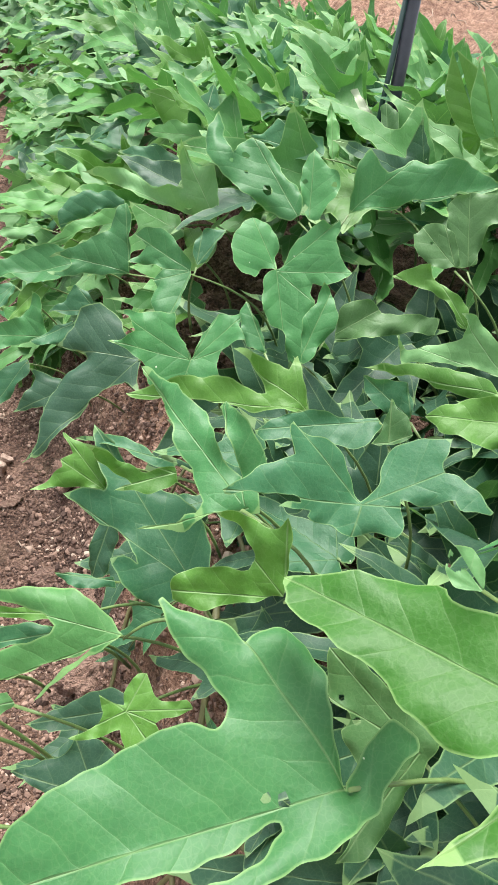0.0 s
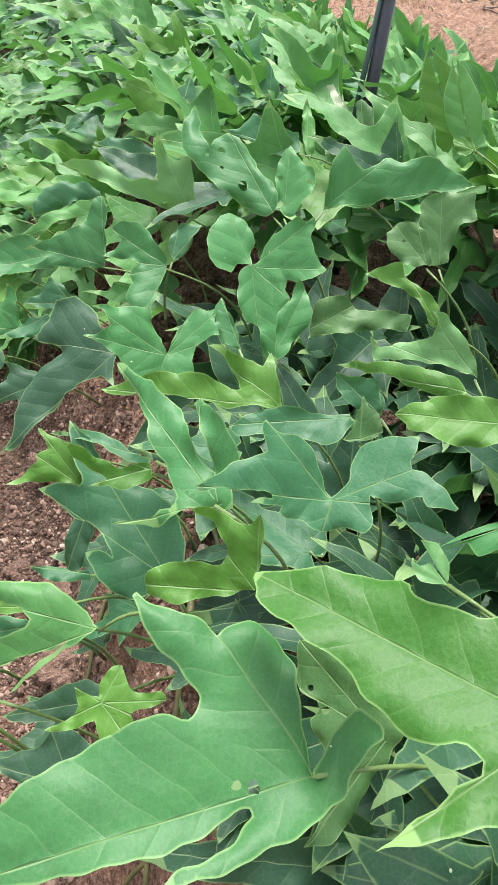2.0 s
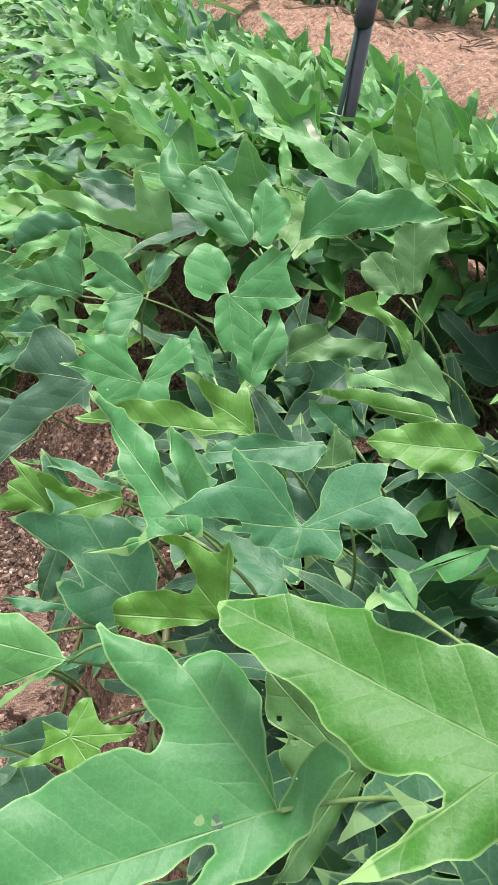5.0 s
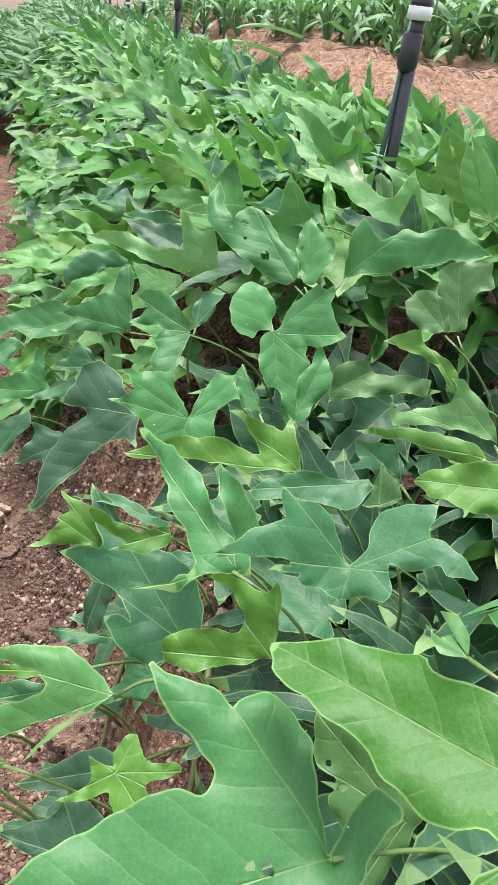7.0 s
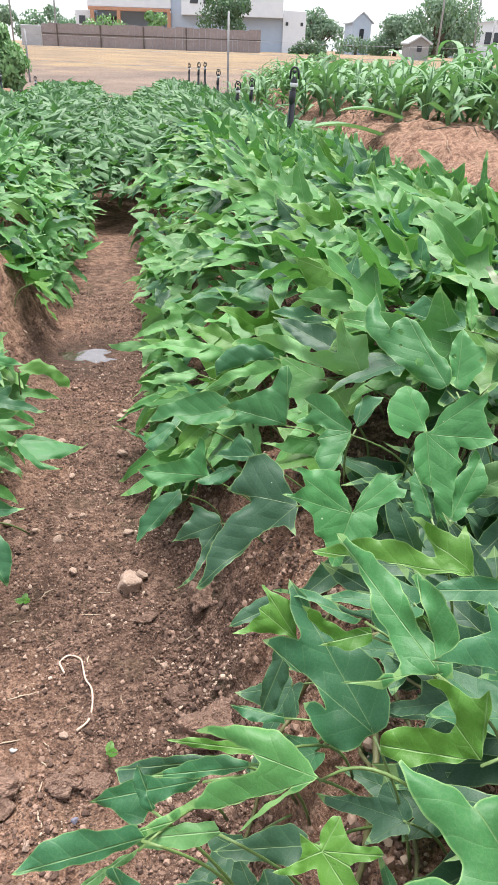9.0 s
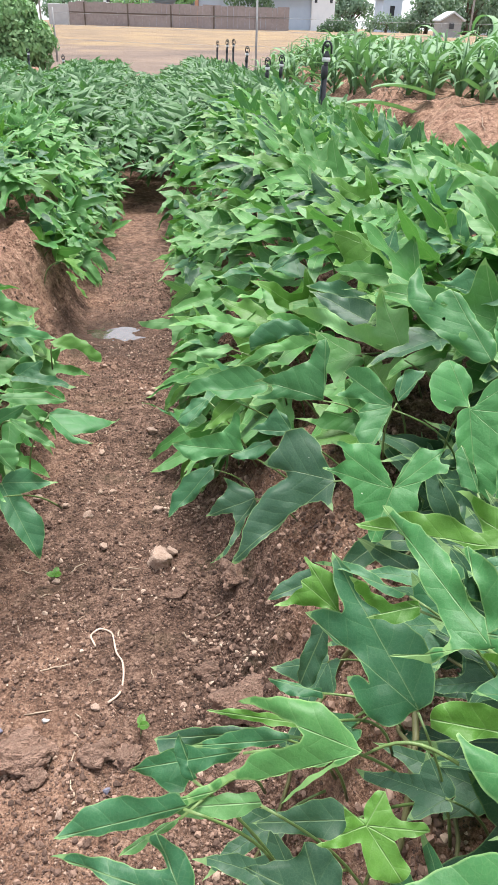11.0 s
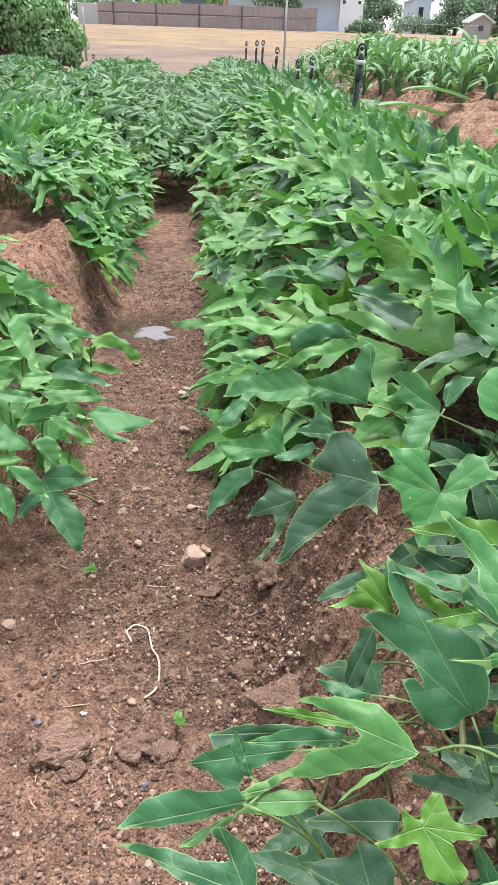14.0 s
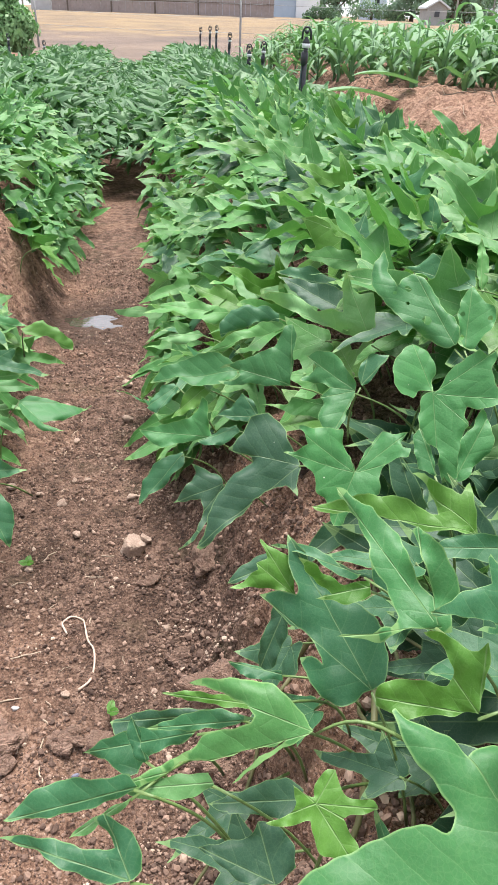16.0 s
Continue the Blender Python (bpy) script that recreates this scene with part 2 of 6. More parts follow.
def soil_material():
    m, n, l, b = material("soil")
    g = n.new("ShaderNodeNewGeometry").outputs["Position"]
    sep = n.new("ShaderNodeSeparateXYZ")
    l.new(g, sep.inputs[0])
    large, mid, fine = noise_tex(n, l, 5.0, 4, 0.55, g), noise_tex(n, l, 38, 5, 0.65, g), noise_tex(n, l, 260, 4, 0.7, g)
    tone = math_node(n, l, "ADD", math_node(n, l, "MULTIPLY", mid, 0.5), math_node(n, l, "MULTIPLY", fine, 0.5))
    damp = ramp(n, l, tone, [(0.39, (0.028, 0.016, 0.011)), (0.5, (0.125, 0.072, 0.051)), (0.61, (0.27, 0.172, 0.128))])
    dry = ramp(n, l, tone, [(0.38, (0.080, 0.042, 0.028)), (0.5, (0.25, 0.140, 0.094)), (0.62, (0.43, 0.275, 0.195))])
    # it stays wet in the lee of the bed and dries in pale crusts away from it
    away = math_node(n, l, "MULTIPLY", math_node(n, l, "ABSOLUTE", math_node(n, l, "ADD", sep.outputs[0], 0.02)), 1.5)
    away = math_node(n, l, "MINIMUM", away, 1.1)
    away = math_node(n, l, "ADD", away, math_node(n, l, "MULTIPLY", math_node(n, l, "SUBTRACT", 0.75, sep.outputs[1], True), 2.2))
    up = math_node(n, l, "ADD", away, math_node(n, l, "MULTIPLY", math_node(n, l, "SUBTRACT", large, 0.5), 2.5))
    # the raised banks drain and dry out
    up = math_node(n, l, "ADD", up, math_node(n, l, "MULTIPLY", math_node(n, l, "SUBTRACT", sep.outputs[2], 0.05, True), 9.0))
    # shade under the bed's leaf cover, painted by turning to the damp tone
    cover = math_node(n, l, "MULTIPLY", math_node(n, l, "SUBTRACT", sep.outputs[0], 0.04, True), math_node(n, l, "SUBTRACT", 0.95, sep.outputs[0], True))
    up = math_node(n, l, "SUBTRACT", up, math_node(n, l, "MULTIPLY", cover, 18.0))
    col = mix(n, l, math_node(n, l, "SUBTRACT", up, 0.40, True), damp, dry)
    wet = n.new("ShaderNodeVectorMath")
    wet.operation = "DISTANCE"
    l.new(g, wet.inputs[0])
    wet.inputs[1].default_value = (-0.42, 1.98, 0.0)
    sog = math_node(n, l, "SUBTRACT", 1.0, math_node(n, l, "MULTIPLY", math_node(n, l, "SUBTRACT", math_node(n, l, "ADD", wet.outputs["Value"], math_node(n, l, "MULTIPLY", large, 0.2)), 0.2), 6.0), True)
    col = mix(n, l, math_node(n, l, "MULTIPLY", sog, 0.7), col, (0.05, 0.03, 0.022))
    # algae film on the wet floor
    algae = math_node(n, l, "MULTIPLY", math_node(n, l, "SUBTRACT", noise_tex(n, l, 7.3, 3, 0.6, g), 0.56, True), 2.6, True)
    col = mix(n, l, algae, col, (0.05, 0.052, 0.024))
    # straw-coloured fallow field past the end of the beds
    wide = noise_tex(n, l, 0.35, 6, 0.7, g)
    straw = ramp(n, l, math_node(n, l, "ADD", math_node(n, l, "MULTIPLY", wide, 0.6), math_node(n, l, "MULTIPLY", mid, 0.4)), [(0.38, (0.13, 0.098, 0.07)), (0.5, (0.20, 0.14, 0.088)), (0.6, (0.25, 0.18, 0.095))])
    bare = ramp(n, l, math_node(n, l, "ADD", math_node(n, l, "MULTIPLY", wide, 0.6), math_node(n, l, "MULTIPLY", mid, 0.4)), [(0.38, (0.10, 0.075, 0.063)), (0.5, (0.155, 0.112, 0.09)), (0.6, (0.205, 0.148, 0.112))])
    sown = math_node(n, l, "DIVIDE", math_node(n, l, "SUBTRACT", math_node(n, l, "ADD", sep.outputs[1], math_node(n, l, "MULTIPLY", wide, 24)), 36.0), 6.0, True)
    grass = mix(n, l, sown, bare, straw)
    far = math_node(n, l, "DIVIDE", math_node(n, l, "SUBTRACT", math_node(n, l, "ADD", sep.outputs[1], math_node(n, l, "MULTIPLY", wide, 6)), 13.5), 5.0, True)
    col = mix(n, l, far, col, grass)
    l.new(col, b.inputs["Base Color"])
    b.inputs["Roughness"].default_value = 0.9
    b.inputs["Specular IOR Level"].default_value = 0.3
    grains = node(n, "ShaderNodeTexVoronoi", Scale=150.0)
    lumps = node(n, "ShaderNodeTexVoronoi", Scale=48.0)
    for k in (grains, lumps):
        l.new(g, k.inputs["Vector"])
    rough_h = math_node(n, l, "SUBTRACT", tone, math_node(n, l, "ADD", math_node(n, l, "MULTIPLY", grains.outputs["Distance"], 0.35), math_node(n, l, "MULTIPLY", lumps.outputs["Distance"], 0.5)))
    bu = node(n, "ShaderNodeBump", Strength=1.0, Distance=0.016)
    l.new(rough_h, bu.inputs["Height"])
    l.new(bu.outputs[0], b.inputs["Normal"])
    return m


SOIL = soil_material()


def water_material():
    m, n, l, b = material("puddle_water")
    b.inputs["Base Color"].default_value = (0.06, 0.042, 0.034, 1)
    b.inputs["Roughness"].default_value = 0.03
    b.inputs["IOR"].default_value = 1.4
    b.inputs["Specular IOR Level"].default_value = 1.0
    b.inputs["Coat Weight"].default_value = 1.0
    b.inputs["Coat Roughness"].default_value = 0.02
    b.inputs["Coat IOR"].default_value = 1.8
    ripple = node(n, "ShaderNodeBump", Strength=0.25, Distance=0.01)
    l.new(noise_tex(n, l, 22, 2, 0.5, n.new("ShaderNodeNewGeometry").outputs["Position"]), ripple.inputs["Height"])
    l.new(ripple.outputs[0], b.inputs["Coat Normal"])
    return m


WATER = water_material()


# ---- building helpers ----
WORLD = {}


def thing(name, place, label, category, group="", kind=""):
    e = tagged(new(name), label, category, group, kind)
    e.matrix_basis = WORLD[e] = Matrix.Translation(place)
    return e


def attach(ob, parent, m=Matrix()):
    """Puts ob under parent with the world pose m."""
    ob.parent = parent
    ob.matrix_parent_inverse = WORLD[parent].inverted()
    ob.matrix_basis = WORLD[ob] = m
    return ob


def mesh_of(name, verts, faces, mat, smooth=True):
    me = bpy.data.meshes.new(name)
    me.from_pydata([tuple(map(float, v)) for v in verts], [], faces)
    me.materials.append(mat)
    if smooth:
        me.polygons.foreach_set("use_smooth", [True] * len(me.polygons))
    return me


def bm_mesh(name, bm, mat, smooth=False):
    me = bpy.data.meshes.new(name)
    bm.to_mesh(me)
    bm.free()
    me.materials.append(mat)
    if smooth:
        me.polygons.foreach_set("use_smooth", [True] * len(me.polygons))
    return me


def part(name, me, parent, m=Matrix(), label=""):
    return tagged(attach(new(name, me), parent, m), label)


def tube_geo(points, radii, sides=7):
    verts, faces = [], []
    pts = [Vector(p) for p in points]
    for i, p in enumerate(pts):
        d = (pts[min(i + 1, len(pts) - 1)] - pts[max(i - 1, 0)]).normalized()
        a = d.cross(Vector((0.31, 0.17, 0.93))).normalized()
        c = d.cross(a)
        for k in range(sides):
            w = 2 * math.pi * k / sides
            verts.append(p + radii[i] * (math.cos(w) * a + math.sin(w) * c))
    for i in range(len(pts) - 1):
        for k in range(sides):
            k2 = (k + 1) % sides
            faces.append((i * sides + k, i * sides + k2, (i + 1) * sides + k2, (i + 1) * sides + k))
    faces.append(tuple(range(sides))[::-1])
    faces.append(tuple(range((len(pts) - 1) * sides, len(pts) * sides)))
    return verts, faces


def tube(name, points, radii, mat, sides=7):
    return mesh_of(name, *tube_geo(points, radii, sides), mat)


def box(bm, x0, y0, z0, x1, y1, z1, bevel=0.0):
    made = bmesh.ops.create_cube(bm, size=1)["verts"]
    bmesh.ops.transform(bm, matrix=Matrix.LocRotScale(((x0 + x1) / 2, (y0 + y1) / 2, (z0 + z1) / 2), None, (x1 - x0, y1 - y0, z1 - z0)), verts=made)
    if bevel:
        bmesh.ops.bevel(bm, geom=list({e for v in made for e in v.link_edges}), offset=bevel, segments=1, affect="EDGES")


def box_mesh(name, mat, *dims, bevel=0.0):
    bm = bmesh.new()
    box(bm, *dims, bevel=bevel)
    return bm_mesh(name, bm, mat)


# ---- the lie of the land ----
def furrow_x(y):
    """The middle of the open furrow beside the bed."""
    return -0.255 - 0.092 * (y - 0.9)


def smooth(a, b, v):
    s = min(max((v - a) / (b - a), 0.0), 1.0)
    return s * s * (3 - 2 * s)


def bed_profile(d):
    """Soil height at the distance d to the right of the furrow's middle."""
    if d > 0:
        bed = 0.26 * smooth(0.15, 0.34, d) * (1 - smooth(1.08, 1.26, d))
        bank = 0.37 * smooth(1.35, 1.95, d)
        return bed + bank
    d = -d
    k = d % 1.3
    return 0.27 * smooth(0.15, 0.33, k) * (1 - smooth(0.98, 1.16, k))


def ground_z(x, y):
    d = x - furrow_x(y)
    if d < 0 and y < 1.2:
        d = min(d + 0.2 * (1 - smooth(0.8, 1.2, y)), 0.0)
    ends = 1 - smooth(10.5, 13.0, y)
    z = bed_profile(d) * ends
    z += 0.55 * smooth(16, 55, y)
    p = Vector((x, y, 0))
    if -2 < y < 6 and abs(x) < 4:
        z += 0.022 * (noise.noise(p * 6.0)) * (0.35 + 2.2 * min(bed_profile(d), 0.25) / 0.25)
        slope = 1 + 3.0 * min(bed_profile(d), 0.12) / 0.12 if d < 0.6 else 1.5
        z += slope * (0.006 * noise.noise(p * 23.0) + 0.004 * noise.noise(p * 61.0))
    else:
        z += 0.03 * noise.noise(p * 0.4) * (1 if y < 14 else 0.3)
    if 1.25 < d < 2.6 and 1.5 < y < 9:
        rough = smooth(1.25, 1.5, d) * (1 - smooth(2.3, 2.6, d))
        z += rough * (0.07 * noise.noise(p * 3.1) + 0.04 * noise.noise(p * 7.7) + 0.02 * noise.noise(p * 17.0))
    z -= 0.026 * math.exp(-((x + 0.42) / 0.12) ** 2 - ((y - 2.03) / 0.10) ** 2)
    return z


def grid_axis(stops):
    out = []
    for a, b, step in stops:
        out += list(np.arange(a, b, step))
    return out + [stops[-1][1]]


def build_ground():
    xs = grid_axis([(-900, -100, 200), (-100, -20, 16), (-20, -4, 1.6), (-4, -1.0, 0.12), (-1.0, -0.62, 0.02), (-0.62, 0.2, 0.0072), (0.2, 0.7, 0.03), (0.7, 0.9, 0.05), (0.9, 1.9, 0.028), (1.9, 5, 0.09), (5, 20, 1.6), (20, 100, 16), (100, 900, 200)])
    ys = grid_axis([(-600, -60, 180), (-60, -4, 8), (-4, 0.3, 0.15), (0.3, 2.2, 0.0085), (2.2, 3.6, 0.025), (3.6, 6.4, 0.04), (6.4, 9, 0.1), (9, 20, 0.5), (20, 100, 5), (100, 1500, 200)])
    verts = [(x, y, ground_z(x, y)) for y in ys for x in xs]
    w = len(xs)
    faces = [(j * w + i, j * w + i + 1, (j + 1) * w + i + 1, (j + 1) * w + i) for j in range(len(ys) - 1) for i in range(w - 1)]
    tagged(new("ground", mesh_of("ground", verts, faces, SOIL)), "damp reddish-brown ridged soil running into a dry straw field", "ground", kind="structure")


build_ground()


# ---- leaves ----
def lobe_edge(length, half, root=0.72, tip=1.05):
    s = np.linspace(0.004, 1, 90)
    h = half * (s ** root) * ((1 - s) ** tip) / ((root / (root + tip)) ** root * (tip / (root + tip)) ** tip)
    return np.arctan2(h, s * length), np.hypot(h, s * length)


def drawn_edge(lobes, bays, longest, bulge):
    """The outline that runs from lobe to bay to lobe, as angles and distances from the stalk."""
    marks = sorted([(radians(q[0]), q[1], True) for q in lobes] + [(radians(q[0]), q[1], False) for q in bays])
    gap, at = max(((marks[(i + 1) % len(marks)][0] - marks[i][0]) % (2 * math.pi), i) for i in range(len(marks)))
    if gap > 2.0:
        marks = sorted(marks + [((marks[at][0] + gap / 2 + math.pi) % (2 * math.pi) - math.pi, 0.04 * longest, False)])
    pts, sharp = [], []
    for i, (a0, r0, s0) in enumerate(marks):
        a1, r1, s1 = marks[(i + 1) % len(marks)]
        p, q = np.array((-r0 * math.sin(a0), r0 * math.cos(a0))), np.array((-r1 * math.sin(a1), r1 * math.cos(a1)))
        out = np.array(((q - p)[1], -(q - p)[0]))
        m = 0.5 + 0.22 * (int(s0) - int(s1))
        c = p + (q - p) * m + out * bulge * (1.5 if s0 or s1 else 1)
        for k in range(8):
            u = k / 8
            pts.append((1 - u) ** 2 * p + 2 * u * (1 - u) * c + u * u * q)
            sharp.append(s0 and k == 0)
    pts, keep = np.array(pts), np.array(sharp)[:, None]
    for _ in range(2):
        pts = np.where(keep, pts, 0.5 * pts + 0.25 * (np.roll(pts, 1, 0) + np.roll(pts, -1, 0)))
    return np.arctan2(-pts[:, 0], pts[:, 1]), np.hypot(pts[:, 0], pts[:, 1])


def leaf_geo(lobes, rings=6, turns=60, crease=0.12, wave=0.004, droop=0.0, seed=0, round_base=0.2, holes=(), bays=(), bulge=0.04, ruffle=1.0):
    """A lobed blade in the xy plane: the stalk meets it at the origin, lobe angles count from +y, anticlockwise.
    lobes: (degrees, length, half width, lift of its tip). bays: (degrees, distance) of the sinuses and rounded shoulders between them."""
    rng = np.random.default_rng(seed)
    ang = np.radians([q[0] for q in lobes])
    order = np.argsort(ang)
    lobes, ang = [lobes[i] for i in order], ang[order]
    th = np.linspace(-math.pi, math.pi, turns, endpoint=False)
    extra = np.concatenate([a + np.radians([0, 1.2, -1.2, 3, -3, 6, -6]) for a in ang])
    th = np.unique(np.round((np.concatenate([th, extra]) + math.pi) % (2 * math.pi) - math.pi, 4))
    longest = max(q[1] for q in lobes)
    if bays:
        th, edge = drawn_edge(lobes, bays, longest, bulge)
    else:
        power = np.zeros_like(th)
        for a, (_, length, half, _) in zip(ang, lobes):
            off = np.abs((th - a + math.pi) % (2 * math.pi) - math.pi)
            da, dr = lobe_edge(length, half)
            power += np.interp(off, da[::-1], dr[::-1], right=0.0) ** 6
        back = np.abs(np.abs(th) - math.pi)
        power += (round_base * longest * np.clip(np.minimum(1, back / 0.55) + 0.03, 0, 1)) ** 6
        edge = power ** (1 / 6)
        edge *= 1 + 0.025 * np.sin(th * 9 + rng.uniform(0, 6)) + 0.018 * np.sin(th * 17 + rng.uniform(0, 6))
    lifts = np.array([q[3] for q in lobes])
    lift = np.interp(th, np.concatenate([[ang[-1] - 2 * math.pi], ang, [ang[0] + 2 * math.pi]]), np.concatenate([[lifts[-1]], lifts, [lifts[0]]]))
    near = np.argmin(np.abs((th[:, None] - ang[None] + math.pi) % (2 * math.pi) - math.pi), axis=1)
    off = (th - ang[near] + math.pi) % (2 * math.pi) - math.pi
    gaps = (np.roll(ang, -1) - ang) % (2 * math.pi)
    half_gap = np.minimum(np.where(off >= 0, gaps[near], np.roll(gaps, 1)[near]) / 2, 1.1)
    pleat = np.sin(np.minimum(np.abs(off) / half_gap, 1) * math.pi / 2) * np.minimum(half_gap, 0.6)
    p1, p2 = rng.uniform(0, 6, 2)
    tip_bend = rng.uniform(-0.25, 0.65, len(lobes)) * (ruffle ** 3)
    verts, nt = [(0, 0, 0)], len(th)
    for k in range(1, rings + 1):
        f = k / rings
        r = edge * f
        z = lift * f ** 1.5 + crease * r * pleat - droop * r * r / longest
        z = z + wave * f * f * (np.sin(th * 7 + p1) + 0.7 * np.sin(th * 12 + p2))
        z = z - tip_bend[near] * longest * np.clip(f - 0.45, 0, 1) ** 2 * (edge / longest)
        px, py = -r * np.sin(th), r * np.cos(th)
        k1, k2 = 2.4 / longest, 5.3 / longest
        z = z + [f * longest * (ruffle * 0.08 * noise.noise((a * k1 + p1, b * k1, p2)) + ruffle * 0.05 * noise.noise((a * k2, b * k2 + p2, p1))) for a, b in zip(px, py)]
        verts += list(zip(px, py, z))
    faces, uvs, rims = [], [], []

    def uv_of(f, i, lobe):
        o = th[i % nt] - ang[lobe]
        return edge[i % nt] * f * math.sin(o), edge[i % nt] * f * math.cos(o)

    for k in range(rings):
        for i in range(nt):
            j = (i + 1) % nt
            mid = (th[i] + (th[j] - th[i]) % (2 * math.pi) / 2)
            lobe = int(np.argmin(np.abs((mid - ang + math.pi) % (2 * math.pi) - math.pi)))
            f0, f1 = k / rings, (k + 1) / rings
            if holes:
                rc, tc = (edge[i] + edge[j]) / 2 * (f0 + f1) / 2, mid
                hx, hy = -rc * math.sin(tc), rc * math.cos(tc)
                if any((hx - a) ** 2 + (hy - b) ** 2 < c * c for a, b, c in holes):
                    continue
            if k == 0:
                faces.append((0, 1 + i, 1 + j))
                rims += [0, f1, f1]
                uvs += [(0, 0), uv_of(f1, i, lobe), uv_of(f1, j, lobe)]
            else:
                a, b = 1 + (k - 1) * nt, 1 + k * nt
                faces.append((a + i, b + i, b + j, a + j))
                rims += [f0, f1, f1, f0]
                uvs += [uv_of(f0, i, lobe), uv_of(f1, i, lobe), uv_of(f1, j, lobe), uv_of(f0, j, lobe)]
    return verts, faces, uvs, rims


def smooth_outline(corners, step, rng):
    """A closed curve through the corners: rounded bays, pointed tips, faint ripples along it."""
    c = np.array(corners, float) / 1000
    n = len(c)
    v = np.roll(c, -1, 0) - c
    size = np.hypot(v[:, 0], v[:, 1])
    u = v / size[:, None]
    turn = np.abs(np.arctan2(np.roll(u, 1, 0)[:, 0] * u[:, 1] - np.roll(u, 1, 0)[:, 1] * u[:, 0], (np.roll(u, 1, 0) * u).sum(1)))
    tang = np.roll(u, 1, 0) + u
    tang /= np.maximum(np.hypot(tang[:, 0], tang[:, 1]), 1e-6)[:, None]
    soft = np.clip((1.15 - turn) / 0.45, 0.0, 1.0)
    pts = []
    for i in range(n):
        j = (i + 1) % n
        m = max(2, int(size[i] / step))
        for k in range(m):
            q = k / m
            h00, h10, h01, h11 = 2 * q ** 3 - 3 * q * q + 1, q ** 3 - 2 * q * q + q, 3 * q * q - 2 * q ** 3, q ** 3 - q * q
            a = tang[i] * soft[i] + u[i] * (1 - soft[i])
            b = tang[j] * soft[j] + u[i] * (1 - soft[j])
            pts.append(h00 * c[i] + h10 * size[i] * a + h01 * c[j] + h11 * size[i] * b)
    pts = np.array(pts)
    s = np.cumsum(np.hypot(*(np.roll(pts, -1, 0) - pts).T))
    side = np.roll(pts, -1, 0) - np.roll(pts, 1, 0)
    side /= np.maximum(np.hypot(side[:, 0], side[:, 1]), 1e-9)[:, None]
    p1, p2 = rng.uniform(0, 6, 2)
    rip = 0.0005 * np.sin(s / 0.0042 + p1) + 0.0004 * np.sin(s / 0.0023 + p2)
    return pts + np.stack([side[:, 1] * rip, -side[:, 0] * rip], 1), c[turn > 0.85]


def one_piece(tris):
    """The largest group of triangles that hang together by their edges."""
    edges = collections.defaultdict(list)
    for k, t in enumerate(tris):
        for i in range(3):
            edges[frozenset((t[i], t[i - 1]))].append(k)
    best, seen = [], set()
    for start in range(len(tris)):
        if start in seen:
            continue
        group, todo = [], [start]
        seen.add(start)
        while todo:
            k = todo.pop()
            group.append(k)
            t = tris[k]
            for i in range(3):
                for o in edges[frozenset((t[i], t[i - 1]))]:
                    if o not in seen:
                        seen.add(o)
                        todo.append(o)
        if len(group) > len(best):
            best = group
    return [tris[k] for k in best]


def leaf_mesh(mat, lobes, **kw):
    v, f, uv, rims = leaf_geo(lobes, **kw)
    me = mesh_of("leaf", v, f, mat)
    layer = me.uv_layers.new(name="UVMap")
    layer.data.foreach_set("uv", [float(c) for p in uv for c in p])
    layer = me.uv_layers.new(name="Rim")
    layer.data.foreach_set("uv", [float(c) for r in rims for c in (r, 0)])
    return me


def within(g, rim):
    """Which of the points g lie inside the closed curve."""
    inside = np.zeros(len(g), bool)
    for p, q in zip(rim, np.roll(rim, -1, 0)):
        hit = (p[1] > g[:, 1]) != (q[1] > g[:, 1])
        inside ^= hit & (g[:, 0] < (q[0] - p[0]) * (g[:, 1] - p[1]) / (q[1] - p[1] + 1e-12) + p[0])
    return inside


